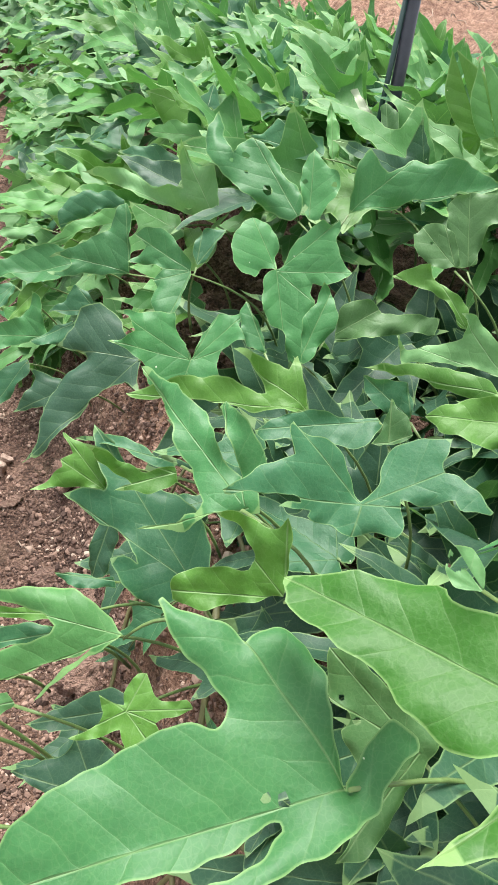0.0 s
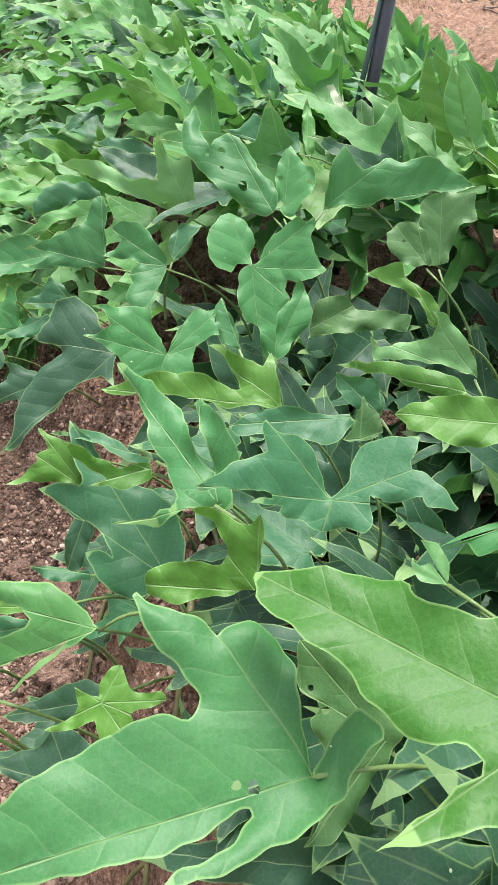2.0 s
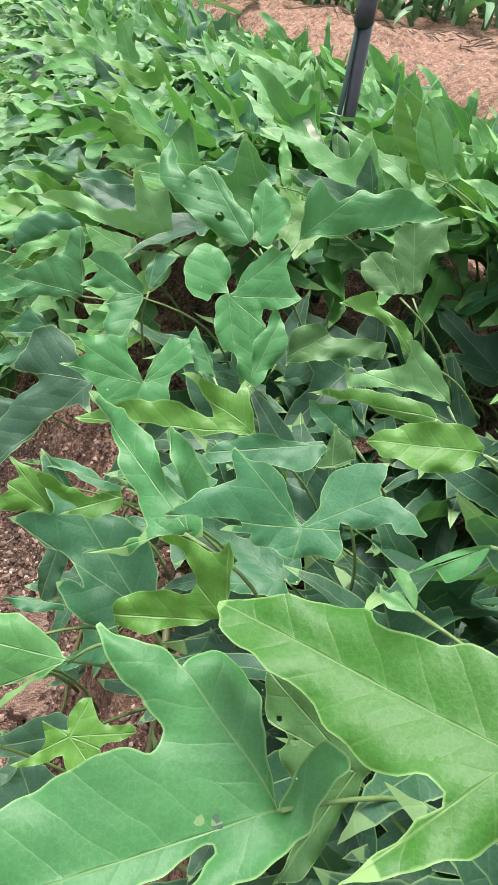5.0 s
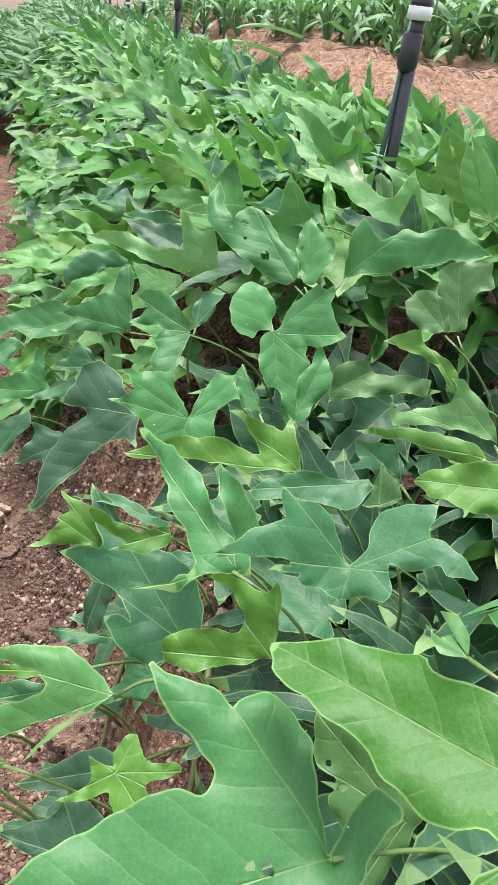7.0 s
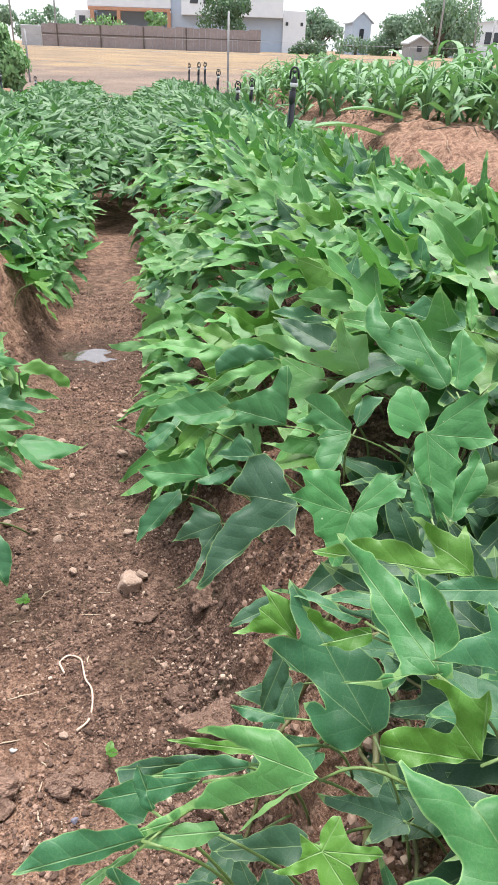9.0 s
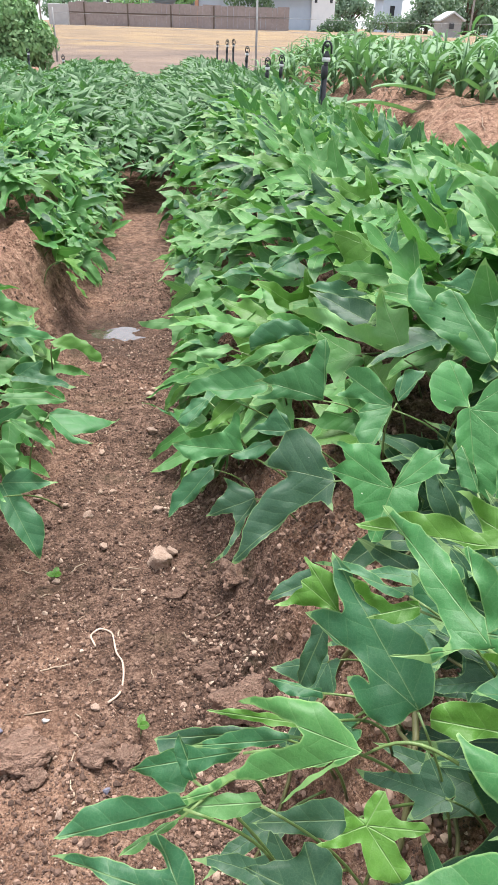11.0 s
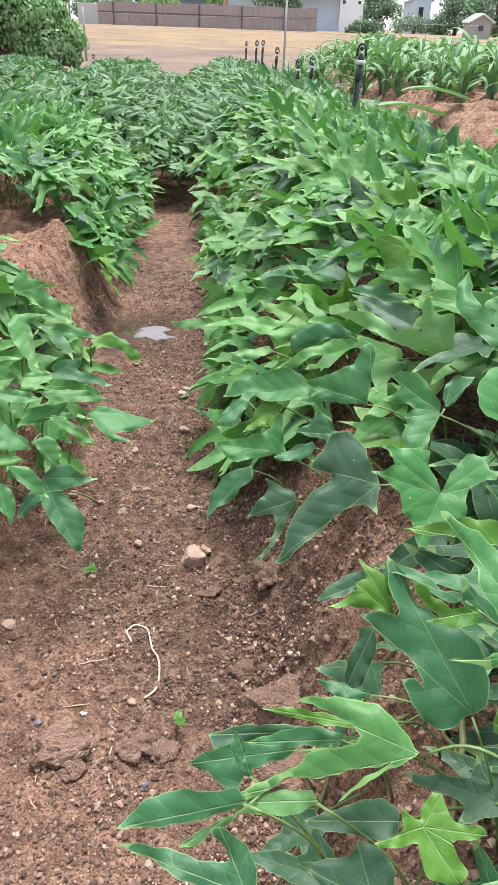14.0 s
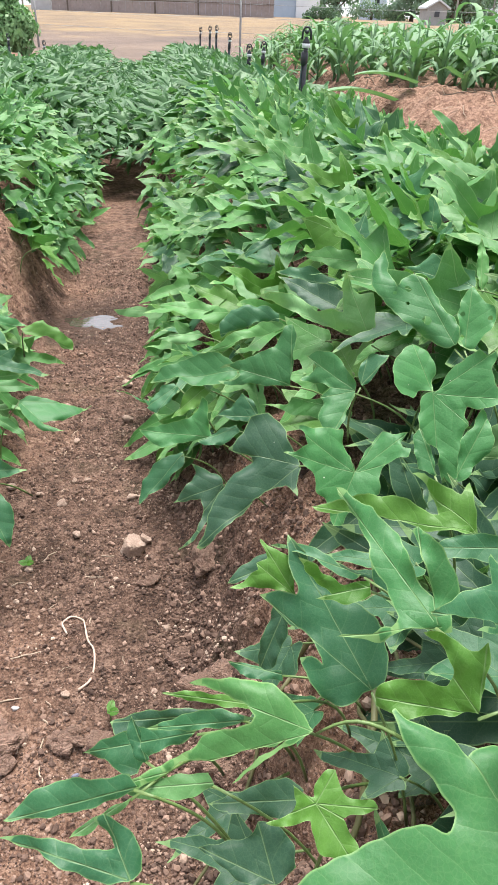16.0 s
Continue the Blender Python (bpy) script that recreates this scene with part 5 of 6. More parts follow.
blade(LEAF, (-0.350, 0.986, 0.273), (0.96, 0.22, -0.18), (0.28, -0.66, 0.70), (14, 34), ((20, 3), (42, 20), (54, 41), (53, 70), (47, 52), (40, 36), (32, 68), (15, 96), (-1, 114), (5, 103), (1, 75), (-8, 36), (-9, 14), (-2, 0)))
blade(LEAF_FRESH, (-0.398, 0.941, 0.286), (0.85, -0.16, -0.50), (0.28, -0.66, 0.70), (14, 14), ((5, 12), (8, 35), (6, 64), (1, 83), (-7, 62), (-8, 37), (-7, 14), (-1, -2)))
blade(LEAF_FRESH, (-0.413, 0.888, 0.275), (0.68, -0.38, -0.63), (0.28, -0.66, 0.70), (14, 14), ((5, 17), (5, 41), (0, 54), (-18, 42), (-23, 25), (-17, 6), (4, 1)))
blade(LEAF_OLD, (-0.400, 0.869, 0.219), (0.48, -0.53, -0.70), (0.28, -0.66, 0.70), (12, 14), ((13, 20), (18, 46), (15, 75), (7, 106), (0, 129), (-16, 107), (-27, 84), (-24, 54), (-17, 28), (-41, 34), (-71, 38), (-50, 19), (-41, -3), (-23, -9), (3, 1)))
blade(LEAF, (-0.433, 0.825, 0.266), (0.82, -0.22, -0.53), (0.28, -0.66, 0.70), (14, 14), ((7, 24), (7, 47), (1, 72), (-14, 42), (-15, 18), (0, -2)))
blade(LEAF, (-0.435, 0.790, 0.262), (0.38, -0.59, -0.71), (0.28, -0.66, 0.70), (14, 14), ((12, 26), (4, 46), (1, 61), (-12, 39), (-12, 14), (0, -3)))
blade(LEAF_OLD, (-0.395, 0.830, 0.222), (-0.50, -0.72, -0.48), (0.28, -0.66, 0.70), (12, 12), ((-4, 44), (-8, 26), (-11, 8), (3, -6), (8, 6), (9, 28), (0, 49)))
blade(LEAF, (-0.454, 0.942, 0.261), (0.76, 0.59, 0.26), (0.28, -0.66, 0.70), (14, 14), ((2, 19), (8, 42), (11, 68), (-1, 93), (-12, 55), (-18, 28), (0, -3)))
blade(LEAF_FRESH, (-0.431, 0.976, 0.305), (0.96, 0.25, -0.14), (0.28, -0.66, 0.70), (14, 16), ((9, 31), (11, 59), (9, 88), (0, 115), (-4, 99), (-12, 62), (-8, 25), (-3, -2)))
blade(LEAF, (-0.475, 0.935, 0.327), (0.96, 0.16, -0.23), (0.28, -0.66, 0.70), (14, 16), ((8, 1), (12, 24), (9, 48), (-1, 64), (-9, 35), (-7, -3)))
blade(LEAF_SKYLIT, (-0.471, 0.979, 0.329), (0.93, 0.35, -0.04), (0.28, -0.66, 0.70), (14, 16), ((26, 17), (25, 38), (24, 63), (16, 44), (9, 65), (0, 66), (-10, 44), (-6, 28), (8, 19)))
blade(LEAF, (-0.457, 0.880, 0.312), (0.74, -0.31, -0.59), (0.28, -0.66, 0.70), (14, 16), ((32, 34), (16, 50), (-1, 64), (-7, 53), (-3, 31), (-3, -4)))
blade(LEAF_SKYLIT, (-0.451, 0.842, 0.270), (0.96, 0.22, -0.18), (0.28, -0.66, 0.70), (10, 12), ((12, 0), (9, 19), (0, 36), (-5, 18), (-5, -1)))


# trailing vines on the soil under the leaves
vine_rng = random.Random(19)
for k in range(16):
    x, y = vine_rng.uniform(0.02, 0.42), vine_rng.uniform(0.1, 0.75)
    a, lift = vine_rng.uniform(0, 6.28), vine_rng.uniform(0.01, 0.05)
    pts = []
    for i in range(12):
        pts.append((x, y, ground_z(x, y) + 0.004 + lift * math.sin(math.pi * i / 11)))
        a += vine_rng.gauss(0, 0.22)
        x, y = x + 0.022 * math.cos(a), y + 0.022 * math.sin(a)
    r = vine_rng.uniform(0.0022, 0.0036)
    part("vine", tube("vine", pts, [r * (1 - 0.03 * i) for i in range(12)], VINE, 7), near_plant(0.1, pts[0][1]))

# small leaves low on the shoulder of the bed
low_rng = random.Random(77)
for _ in range(22):
    y = low_rng.uniform(0.2, 0.5)
    x = furrow_x(y) + low_rng.uniform(0.2, 0.42)
    z = ground_z(x, y) + low_rng.uniform(0.03, 0.1)
    plant = near_plant(x, y)
    m = blade_pose((x, y, z), (low_rng.gauss(-0.9, 0.3), low_rng.gauss(0.1, 0.5), low_rng.gauss(-0.1, 0.25)), (low_rng.gauss(-0.2, 0.3), -0.3, 1))
    # mostly the dark green that carries painted shade
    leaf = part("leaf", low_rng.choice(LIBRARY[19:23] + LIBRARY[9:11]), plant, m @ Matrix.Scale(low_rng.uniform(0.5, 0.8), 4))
    stalk(leaf, (x + 0.05, y + 0.01, ground_z(x + 0.05, y + 0.01)), (x, y, z), 0, 0.7)

# ---- soil crumbs, pebbles and litter in the furrow ----
def lump_mesh(name, mat, seed, sub=2, rough=0.35, flat=0.7):
    bm = bmesh.new()
    bmesh.ops.create_icosphere(bm, subdivisions=sub, radius=1.0)
    o = Vector((seed * 7.3, seed * 3.1, seed * 1.7))
    for v in bm.verts:
        v.co *= 1 + rough * noise.noise(v.co * 1.3 + o) + 0.45 * rough * noise.noise(v.co * 3.7 + o) + 0.25 * rough * noise.noise(v.co * 9.1 + o)
        v.co.z *= flat
    return bm_mesh(name, bm, mat, True)


def crumbs():
    rng = random.Random(21)
    bm = bmesh.new()
    bmesh.ops.create_icosphere(bm, subdivisions=1, radius=1.0)
    shape = np.array([tuple(v.co) for v in bm.verts])
    tris = [tuple(v.index for v in f.verts) for f in bm.faces]
    bm.free()
    verts, faces = [], []
    while len(verts) < len(shape) * 60000:
        y = 0.3 + 2.3 * rng.random() ** 1.6
        d = rng.gauss(0.1, 0.2) if rng.random() < 0.75 else rng.uniform(-0.6, 0.6)
        if abs(d) > 0.6:
            continue
        x = furrow_x(y) + d
        if noise.noise(Vector((x * 9, y * 9, 1))) < rng.uniform(-0.7, 0.2) or ((x + 0.42) / 0.13) ** 2 + ((y - 2.03) / 0.1) ** 2 < 1:
            continue
        r = min(0.0008 * math.exp(abs(rng.gauss(0, 0.7))), 0.0045)
        if d > 0.13:
            r *= 1.3
        q = np.array(Euler((rng.uniform(0, 6), rng.uniform(0, 6), rng.uniform(0, 6))).to_matrix())
        v = (shape * [[rng.uniform(0.55, 1.3)] for _ in range(len(shape))] * r) @ q.T + (x, y, ground_z(x, y) + 0.4 * r)
        o = len(verts)
        verts += v.tolist()
        faces += [tuple(i + o for i in t) for t in tris]
    tagged(new("soil_crumbs", mesh_of("soil_crumbs", verts, faces, CRUMB, False)), "loose reddish-brown soil crumbs scattered over the furrow", "soil", kind="stuff")


crumbs()


def faceted_stone(seed, mat=STONE, cuts=13, fine=4, name="stone"):
    """A broken stone: a lump cut flat on several sides."""
    rng = random.Random(seed)
    bm = bmesh.new()
    bmesh.ops.create_icosphere(bm, subdivisions=fine, radius=1.15)
    for _ in range(cuts):
        nrm = Vector((rng.gauss(0, 1), rng.gauss(0, 1), rng.gauss(0, 1))).normalized()
        lim = rng.uniform(0.5, 0.8)
        for v in bm.verts:
            over = v.co.dot(nrm) - lim
            if over > 0:
                v.co -= nrm * over * 0.93
    for v in bm.verts:
        v.co *= 1 + 0.16 * noise.noise(v.co * 2.6 + nrm * 9) + 0.06 * noise.noise(v.co * 8.0)
        v.co.z *= 0.95
    return bm_mesh(name, bm, mat, True)


PEBBLES = [faceted_stone(k + 50, (STONE, CLOD, STONE, CLOD, STONE)[k], 9, 3, "pebble") for k in range(5)]
CLODS = [lump_mesh("clod", CLOD, k + 10, 4, 0.65, 0.8) for k in range(4)]


def lump(name, me, x, y, size, turn, label, category, group="", sink=0.3, stretch=1.3):
    ob = tagged(new(name, me), label, category, group)
    ob.matrix_basis = Matrix.Translation((x, y, ground_z(x, y) + size * (0.6 - sink))) @ pose(0, 0, 0, 0, 0, turn) @ Matrix.Diagonal((size * stretch, size, size, 1))
    return ob


def pebble(x, y, size, turn=0, k=0):
    lump("pebble", PEBBLES[k % 5], x, y, size, turn, "small pale broken pebble on the damp soil", "stone", "pebbles in the furrow")


lump("stone", faceted_stone(36), -0.183, 0.945, 0.028, 60, "pale angular stone lying in the furrow", "stone", stretch=1.05)
lump("stone", faceted_stone(32), -0.165, 0.972, 0.012, 80, "small pale stone beside a larger one", "stone")
lump("stone", faceted_stone(33, SLATE, 9, 3), -0.206, 0.518, 0.0042, 10, "small blue-grey stone on the soil", "stone")
lump("stone", faceted_stone(34, SLATE, 9, 3), -0.362, 0.605, 0.004, 10, "small blue-grey stone on the soil", "stone")
lump("stone", faceted_stone(35, WHITE_STONE, 9, 3), -0.305, 0.622, 0.0048, 20, "small white quartz stone on the soil", "stone")
for x, y, size, turn, k in ((-0.32, 0.565, 0.027, 20, 0), (-0.30, 0.54, 0.014, 70, 1), (-0.226, 0.567, 0.016, 0, 1), (-0.146, 0.862, 0.012, 40, 2), (-0.088, 0.704, 0.013, 10, 3), (-0.186, 0.565, 0.014, 60, 0), (-0.03, 0.62, 0.03, 30, 2), (-0.05, 0.86, 0.022, 80, 1), (-0.02, 0.52, 0.026, 15, 3)):
    lump("clod", CLODS[k], x, y, size, turn, "crumbly reddish clod of dry soil", "soil clod", "clods in the furrow", 0.4)
for x, y, size in ((-0.328, 1.076, 0.0085), (-0.435, 1.124, 0.008), (-0.262, 1.567, 0.012), (-0.255, 1.60, 0.009), (-0.241, 1.387, 0.011), (-0.198, 1.088, 0.009), (-0.454, 0.778, 0.01), (-0.285, 0.98, 0.007), (-0.34, 1.30, 0.007), (-0.39, 1.45, 0.009)):
    pebble(x, y, size, x * 900, int(size * 5000))
peb_rng = random.Random(8)
for k in range(90):
    y = 0.42 + 1.8 * peb_rng.random() ** 1.4
    pebble(furrow_x(y) + peb_rng.gauss(0.04, 0.14), y, peb_rng.uniform(0.0022, 0.0058), peb_rng.uniform(0, 360), k)


def litter(x, y, length, turn, r=0.0011, mat=None):
    pts = []
    for i in range(5):
        s = length * (i / 4 - 0.5)
        px, py = x + s * math.cos(turn) + 0.06 * length * math.sin(i * 2.1), y + s * math.sin(turn)
        pts.append((px, py, ground_z(px, py) + r))
    tagged(new("straw", tube("straw", pts, [r, r, r * 1.1, r, r * 0.7], mat or STRAW, 5)), "dry straw-coloured stem fragment on the soil", "straw", "dry stems on the soil")


for x, y, length, turn in ((-0.319, 0.635, 0.035, 0.2), (-0.262, 0.602, 0.02, 2.3), (-0.256, 0.56, 0.022, 1.6), (-0.312, 0.709, 0.04, 0.3), (-0.406, 0.921, 0.022, -0.4), (-0.322, 0.925, 0.03, 0.9), (-0.249, 0.522, 0.025, 2.0), (-0.238, 0.874, 0.028, 0.1), (-0.077, 0.811, 0.016, 0.1), (-0.383, 0.784, 0.02, 2.1), (-0.21, 1.50, 0.05, 0.15), (-0.36, 0.86, 0.02, 0.5)):
    litter(x, y, length, turn)
for _ in range(46):
    y = 0.42 + 1.6 * peb_rng.random() ** 1.3
    litter(furrow_x(y) + peb_rng.gauss(0.05, 0.15), y, peb_rng.uniform(0.008, 0.022), peb_rng.uniform(0, 3.1), peb_rng.uniform(0.0005, 0.0012))

root_line = [(-0.259, 0.749), (-0.269, 0.766), (-0.265, 0.780), (-0.253, 0.784), (-0.240, 0.777), (-0.233, 0.758), (-0.226, 0.736), (-0.215, 0.720), (-0.210, 0.695), (-0.210, 0.675), (-0.215, 0.660), (-0.228, 0.647)]
root_pts = []
for i in range(len(root_line) - 1):
    p0, p1, p2, p3 = (np.array(root_line[min(max(i + k, 0), len(root_line) - 1)]) for k in (-1, 0, 1, 2))
    for q in (0, 0.25, 0.5, 0.75):
        x, y = 0.5 * (2 * p1 + (p2 - p0) * q + (2 * p0 - 5 * p1 + 4 * p2 - p3) * q * q + (3 * p1 - p0 - 3 * p2 + p3) * q ** 3)
        root_pts.append((x, y, ground_z(x, y) + 0.0035 + 0.0015 * math.sin(i * 1.3 + q)))
tagged(new("root", tube("root", root_pts, [0.0014 + 0.0002 * math.sin(0.9 * i) + 0.0006 * (i / len(root_pts)) ** 4 for i in range(len(root_pts))], ROOT, 8)), "pale dry curled root lying on the damp soil", "root")


def puddle():
    """A level film of water; the lumpy mud breaks its shore."""
    bm = bmesh.new()
    ring = []
    for k in range(80):
        w = 2 * math.pi * k / 80
        r = 1 + 0.3 * noise.noise(Vector((math.cos(w) * 1.6, math.sin(w) * 1.6, 5)))
        ring.append(bm.verts.new((-0.42 + 0.17 * r * math.cos(w), 2.02 + 0.15 * r * math.sin(w), -0.0155)))
    bm.faces.new(ring)
    tagged(new("water", bm_mesh("water", bm, WATER)), "shallow muddy puddle reflecting the sky", "water", kind="structure")


puddle()


def seedling(x, y, h, k):
    e = thing("seedling", (x, y, ground_z(x, y)), "tiny green weed seedling with rounded leaves", "weed", "weed seedlings")
    base = Vector((x, y, ground_z(x, y)))
    part("stem", tube("stem", [base, base + Vector((0.001, 0, h * 0.5)), base + Vector((0, 0.002, h))], [0.0009, 0.0008, 0.0007], STALK, 5), e)
    for a in (80, -20, 200)[:k]:
        me = leaf_mesh(LEAF_YOUNG, [(0, 0.016, 0.006, 0.002)], rings=3, turns=20, crease=0.2, wave=0.0005)
        part("leaf", me, e, blade_pose(base + Vector((0, 0.002, h)), (math.cos(radians(a)), math.sin(radians(a)), 0.5), (0, -0.4, 1)))


seedling(-0.174, 0.597, 0.02, 2)
seedling(-0.355, 0.905, 0.006, 3)


# ---- irrigation risers ----
def sprinkler(x, y, lean, label, sink=0.0):
    z0 = ground_z(x, y) - 0.02 - sink
    e = thing("irrigation_sprinkler", (x, y, z0), label, "sprinkler", "irrigation sprinklers along the bed")
    top = z0 + 0.50
    ax = lambda s, dx=0.0, dy=0.0: (x + lean * s + dx, y + dy, z0 + (top - z0) * s)
    part("stake", tube("stake", [ax(0), ax(0.3), ax(0.6), ax(0.94)], [0.009, 0.0095, 0.0095, 0.010], BLACK, 10), e)
    part("hose", tube("hose", [ax(0.02, -0.03), ax(0.3, -0.021), ax(0.6, -0.017), ax(0.9, -0.010)], [0.004] * 4, GREEN_HOSE, 8), e, label="thin dark green feed hose")
    part("clamp", tube("clamp", [ax(0.865, -0.004), ax(0.88, -0.004), ax(0.955, -0.003), ax(0.965, -0.003)], [0.010, 0.0145, 0.0145, 0.011], BLACK, 8), e)
    part("collar", tube("collar", [ax(0.99), ax(0.993), ax(1.022), ax(1.026)], [0.010, 0.0165, 0.0165, 0.012], WHITE_CLIP, 12), e, label="white plastic collar")
    part("neck", tube("neck", [ax(0.94), ax(0.97), ax(0.995)], [0.011, 0.0095, 0.0105], BLACK, 10), e)
    part("nozzle", tube("nozzle", [ax(1.02), ax(1.035), ax(1.055), ax(1.07)], [0.014, 0.016, 0.009, 0.006], BLACK, 10), e)
    arch = []
    for k in range(9):
        a = math.pi * k / 8
        arch.append((x + lean * 1.05 + 0.019 * math.cos(a) * (1 if k < 5 else 0.9), y, z0 + (top - z0) * 1.05 + 0.045 * math.sin(a) ** 0.6))
    part("bridge", tube("bridge", arch, [0.0045] * 9, BLACK, 6), e)
    part("deflector", tube("deflector", [ax(1.09), ax(1.105), ax(1.12)], [0.004, 0.011, 0.006], BLACK, 10), e)


RISER = "black plastic irrigation riser with white collar rising from foliage"
for k, y in enumerate((1.085, 3.25, 5.45, 7.6, 9.6)):
    sprinkler(0.443 - 0.0605 * (y - 1.085), y, (0.018, 0.004, -0.01, 0.012, 0.0, 0.01)[k], RISER, (0, 0.08, 0.17, 0.17, 0.15, 0.0)[k])
for x, y in ((0.28, 5.75), (-0.15, 9.3), (-0.3, 11.0), (-2.6, 9.8), (-2.2, 9.9), (-3.9, 9.0)):
    sprinkler(x, y, 0.004, RISER, 0.15)


# ---- maize on the bank beyond the bed ----
def strap_leaf(length, width, rise, bend, seed):
    rng = random.Random(seed)
    n, verts, faces = 9, [], []
    px, pz, a = 0.0, 0.0, radians(rise)
    for i in range(n + 1):
        s = i / n
        w = width * (0.55 + 0.9 * s) * (1 - s) ** 0.7 * 1.2 if i < n else 0.001
        cup = 0.3 * w
        wob = 0.012 * math.sin(s * 9 + seed)
        verts += [(px, -w + wob, pz + cup), (px, wob, pz), (px, w + wob, pz + cup)]
        px += length / n * math.cos(a)
        pz += length / n * math.sin(a)
        a -= radians(bend) / n * (0.4 + 1.4 * s)
    for i in range(n):
        for k in (0, 1):
            faces.append((i * 3 + k, i * 3 + k + 1, i * 3 + k + 4, i * 3 + k + 3))
    return mesh_of("leaf", verts, faces, MAIZE)


STRAPS = [strap_leaf(0.30 + 0.04 * (k % 4), 0.025 + 0.003 * (k % 3), 66 - 10 * (k % 3), 95 + 18 * (k % 4), k) for k in range(9)]
MAIZE_STEM = tube("stem", [(0, 0, 0), (0.004, 0, 0.12), (0, 0.004, 0.24), (0.002, 0, 0.36)], [0.009, 0.008, 0.006, 0.003], MAIZE, 7)


def maize(x, y, size, seed):
    rng = random.Random(seed)
    z = ground_z(x, y) - 0.01
    e = thing("maize_plant", (x, y, z), "young maize plant with arching broad green leaves", "plant", "maize plants on the bank")
    part("stem", MAIZE_STEM, e, Matrix.Translation((x, y, z)) @ Matrix.Scale(size, 4))
    a = rng.uniform(0, 360)
    tilt = pose(0, 0, 0, rng.gauss(0, 9), rng.gauss(0, 9), 0)
    for k in range(8):
        a += 150 + rng.gauss(0, 45)
        h = (0.0 + 0.028 * k) * size
        part("leaf", rng.choice(STRAPS), e, pose(x, y, z + h, 0, 0, a) @ tilt @ Matrix.Scale(size * rng.uniform(0.8, 1.15), 4))


maize_rng = random.Random(3)
for y in np.arange(4.7, 13.0, 0.29):
    for r in range(8):
        d = 1.75 + 0.23 * r + max(0.0, 0.9 - 0.4 * (y - 4.7)) + maize_rng.gauss(0, 0.09)
        yy = float(y) + maize_rng.gauss(0, 0.1)
        maize(furrow_x(yy) + d, yy, maize_rng.uniform(0.95, 1.3) * (1.2 if d > 3.0 and yy < 8 else 1.0 - 0.03 * (yy - 5)), maize_rng.randrange(99999))

for x, y, turn, size in ((1.14, 5.15, 196, 1.0), (1.30, 5.25, 188, 0.85)):
    fallen = thing("cut_leaf", (x, y, ground_z(x, y)), "large broad green leaf lying over the soil bank", "leaf", "cut leaves on the bank")
    part("blade", strap_leaf(0.55, 0.1, 16, 34, 40), fallen, pose(x, y, ground_z(x, y) + 0.03, 0, 0, turn) @ Matrix.Scale(size, 4))

# ---- dry stalks on the bank ----
bank_rng = random.Random(17)
for _ in range(110):
    y = bank_rng.uniform(2.6, 7.5)
    x = furrow_x(y) + bank_rng.uniform(1.45, 2.3)
    r = bank_rng.uniform(0.001, 0.0025)
    length, turn = bank_rng.uniform(0.04, 0.16), bank_rng.uniform(0, 3.1)
    litter(x, y, length, turn, r, BARK if bank_rng.random() < 0.25 else STRAW)


for _ in range(230):
    y = bank_rng.uniform(3.3, 6.6)
    x = furrow_x(y) + 1.72 + max(0.0, 0.9 - 0.4 * (y - 4.7)) * 0.8 + bank_rng.gauss(0, 0.15)
    litter(x, y, bank_rng.uniform(0.08, 0.22), bank_rng.uniform(0, 3.1), bank_rng.uniform(0.002, 0.004), BARK)


# ---- shrubs and trees ----
def crown(verts, faces, centre, radius, count, leaf, rng, flat=0.8):
    for _ in range(count):
        v = Vector((rng.gauss(0, 1), rng.gauss(0, 1), rng.gauss(0, 1))).normalized()
        r = radius * rng.uniform(0.6, 1.05) * (1 + 0.35 * noise.noise(v * 2.2 + Vector(centre)))
        p = Vector(centre) + Vector((v.x * r, v.y * r, v.z * r * flat))
        t = (v + Vector((rng.gauss(0, 0.6), rng.gauss(0, 0.6), rng.gauss(0, 0.6)))).normalized()
        m = blade_pose(p, t.cross(v) + Vector((0, 0, -0.6)), v + Vector((rng.gauss(0, 0.45), rng.gauss(0, 0.45), 0.5)))
        s = leaf * rng.uniform(0.6, 1.3)
        o = len(verts)
        for q in ((0, 0, 0), (-0.35 * s, 0.45 * s, 0.05 * s), (0, s, 0), (0.35 * s, 0.45 * s, 0.05 * s)):
            verts.append(m @ Vector(q))
        faces += [(o, o + 1, o + 2), (o, o + 2, o + 3)]


def tree(name, x, y, base, trunk, clumps, leaf, count, label, category, mat, seed):
    """clumps: (dx, dy, z, radius) of the crown."""
    rng = random.Random(seed)
    e = thing(name, (x, y, base), label, category)
    top = min(c[2] for c in clumps)
    part("trunk", tube("trunk", [(x, y, base - 0.1), (x + 0.3 * trunk, y, base + (top - base) * 0.5), (x, y, top)], [trunk * 1.2, trunk, trunk * 0.7], BARK, 8), e)
    for c in clumps:
        part("limb", tube("limb", [(x, y, top - 0.05), (x + c[0] * 0.5, y + c[1] * 0.5, (top + c[2]) / 2), (x + c[0], y + c[1], c[2])], [trunk * 0.6, trunk * 0.4, trunk * 0.15], BARK, 6), e)
    verts, faces = [], []
    for c in clumps:
        crown(verts, faces, (x + c[0], y + c[1], c[2]), c[3], count, leaf, rng)
    part("crown", mesh_of("crown", verts, faces, mat), e)


def clump_list(rng, n, wx, wy, z0, z1, r0, r1):
    return [(rng.uniform(-wx, wx), rng.uniform(-wy, wy), rng.uniform(z0, z1), rng.uniform(r0, r1)) for _ in range(n)]


tr = random.Random(5)
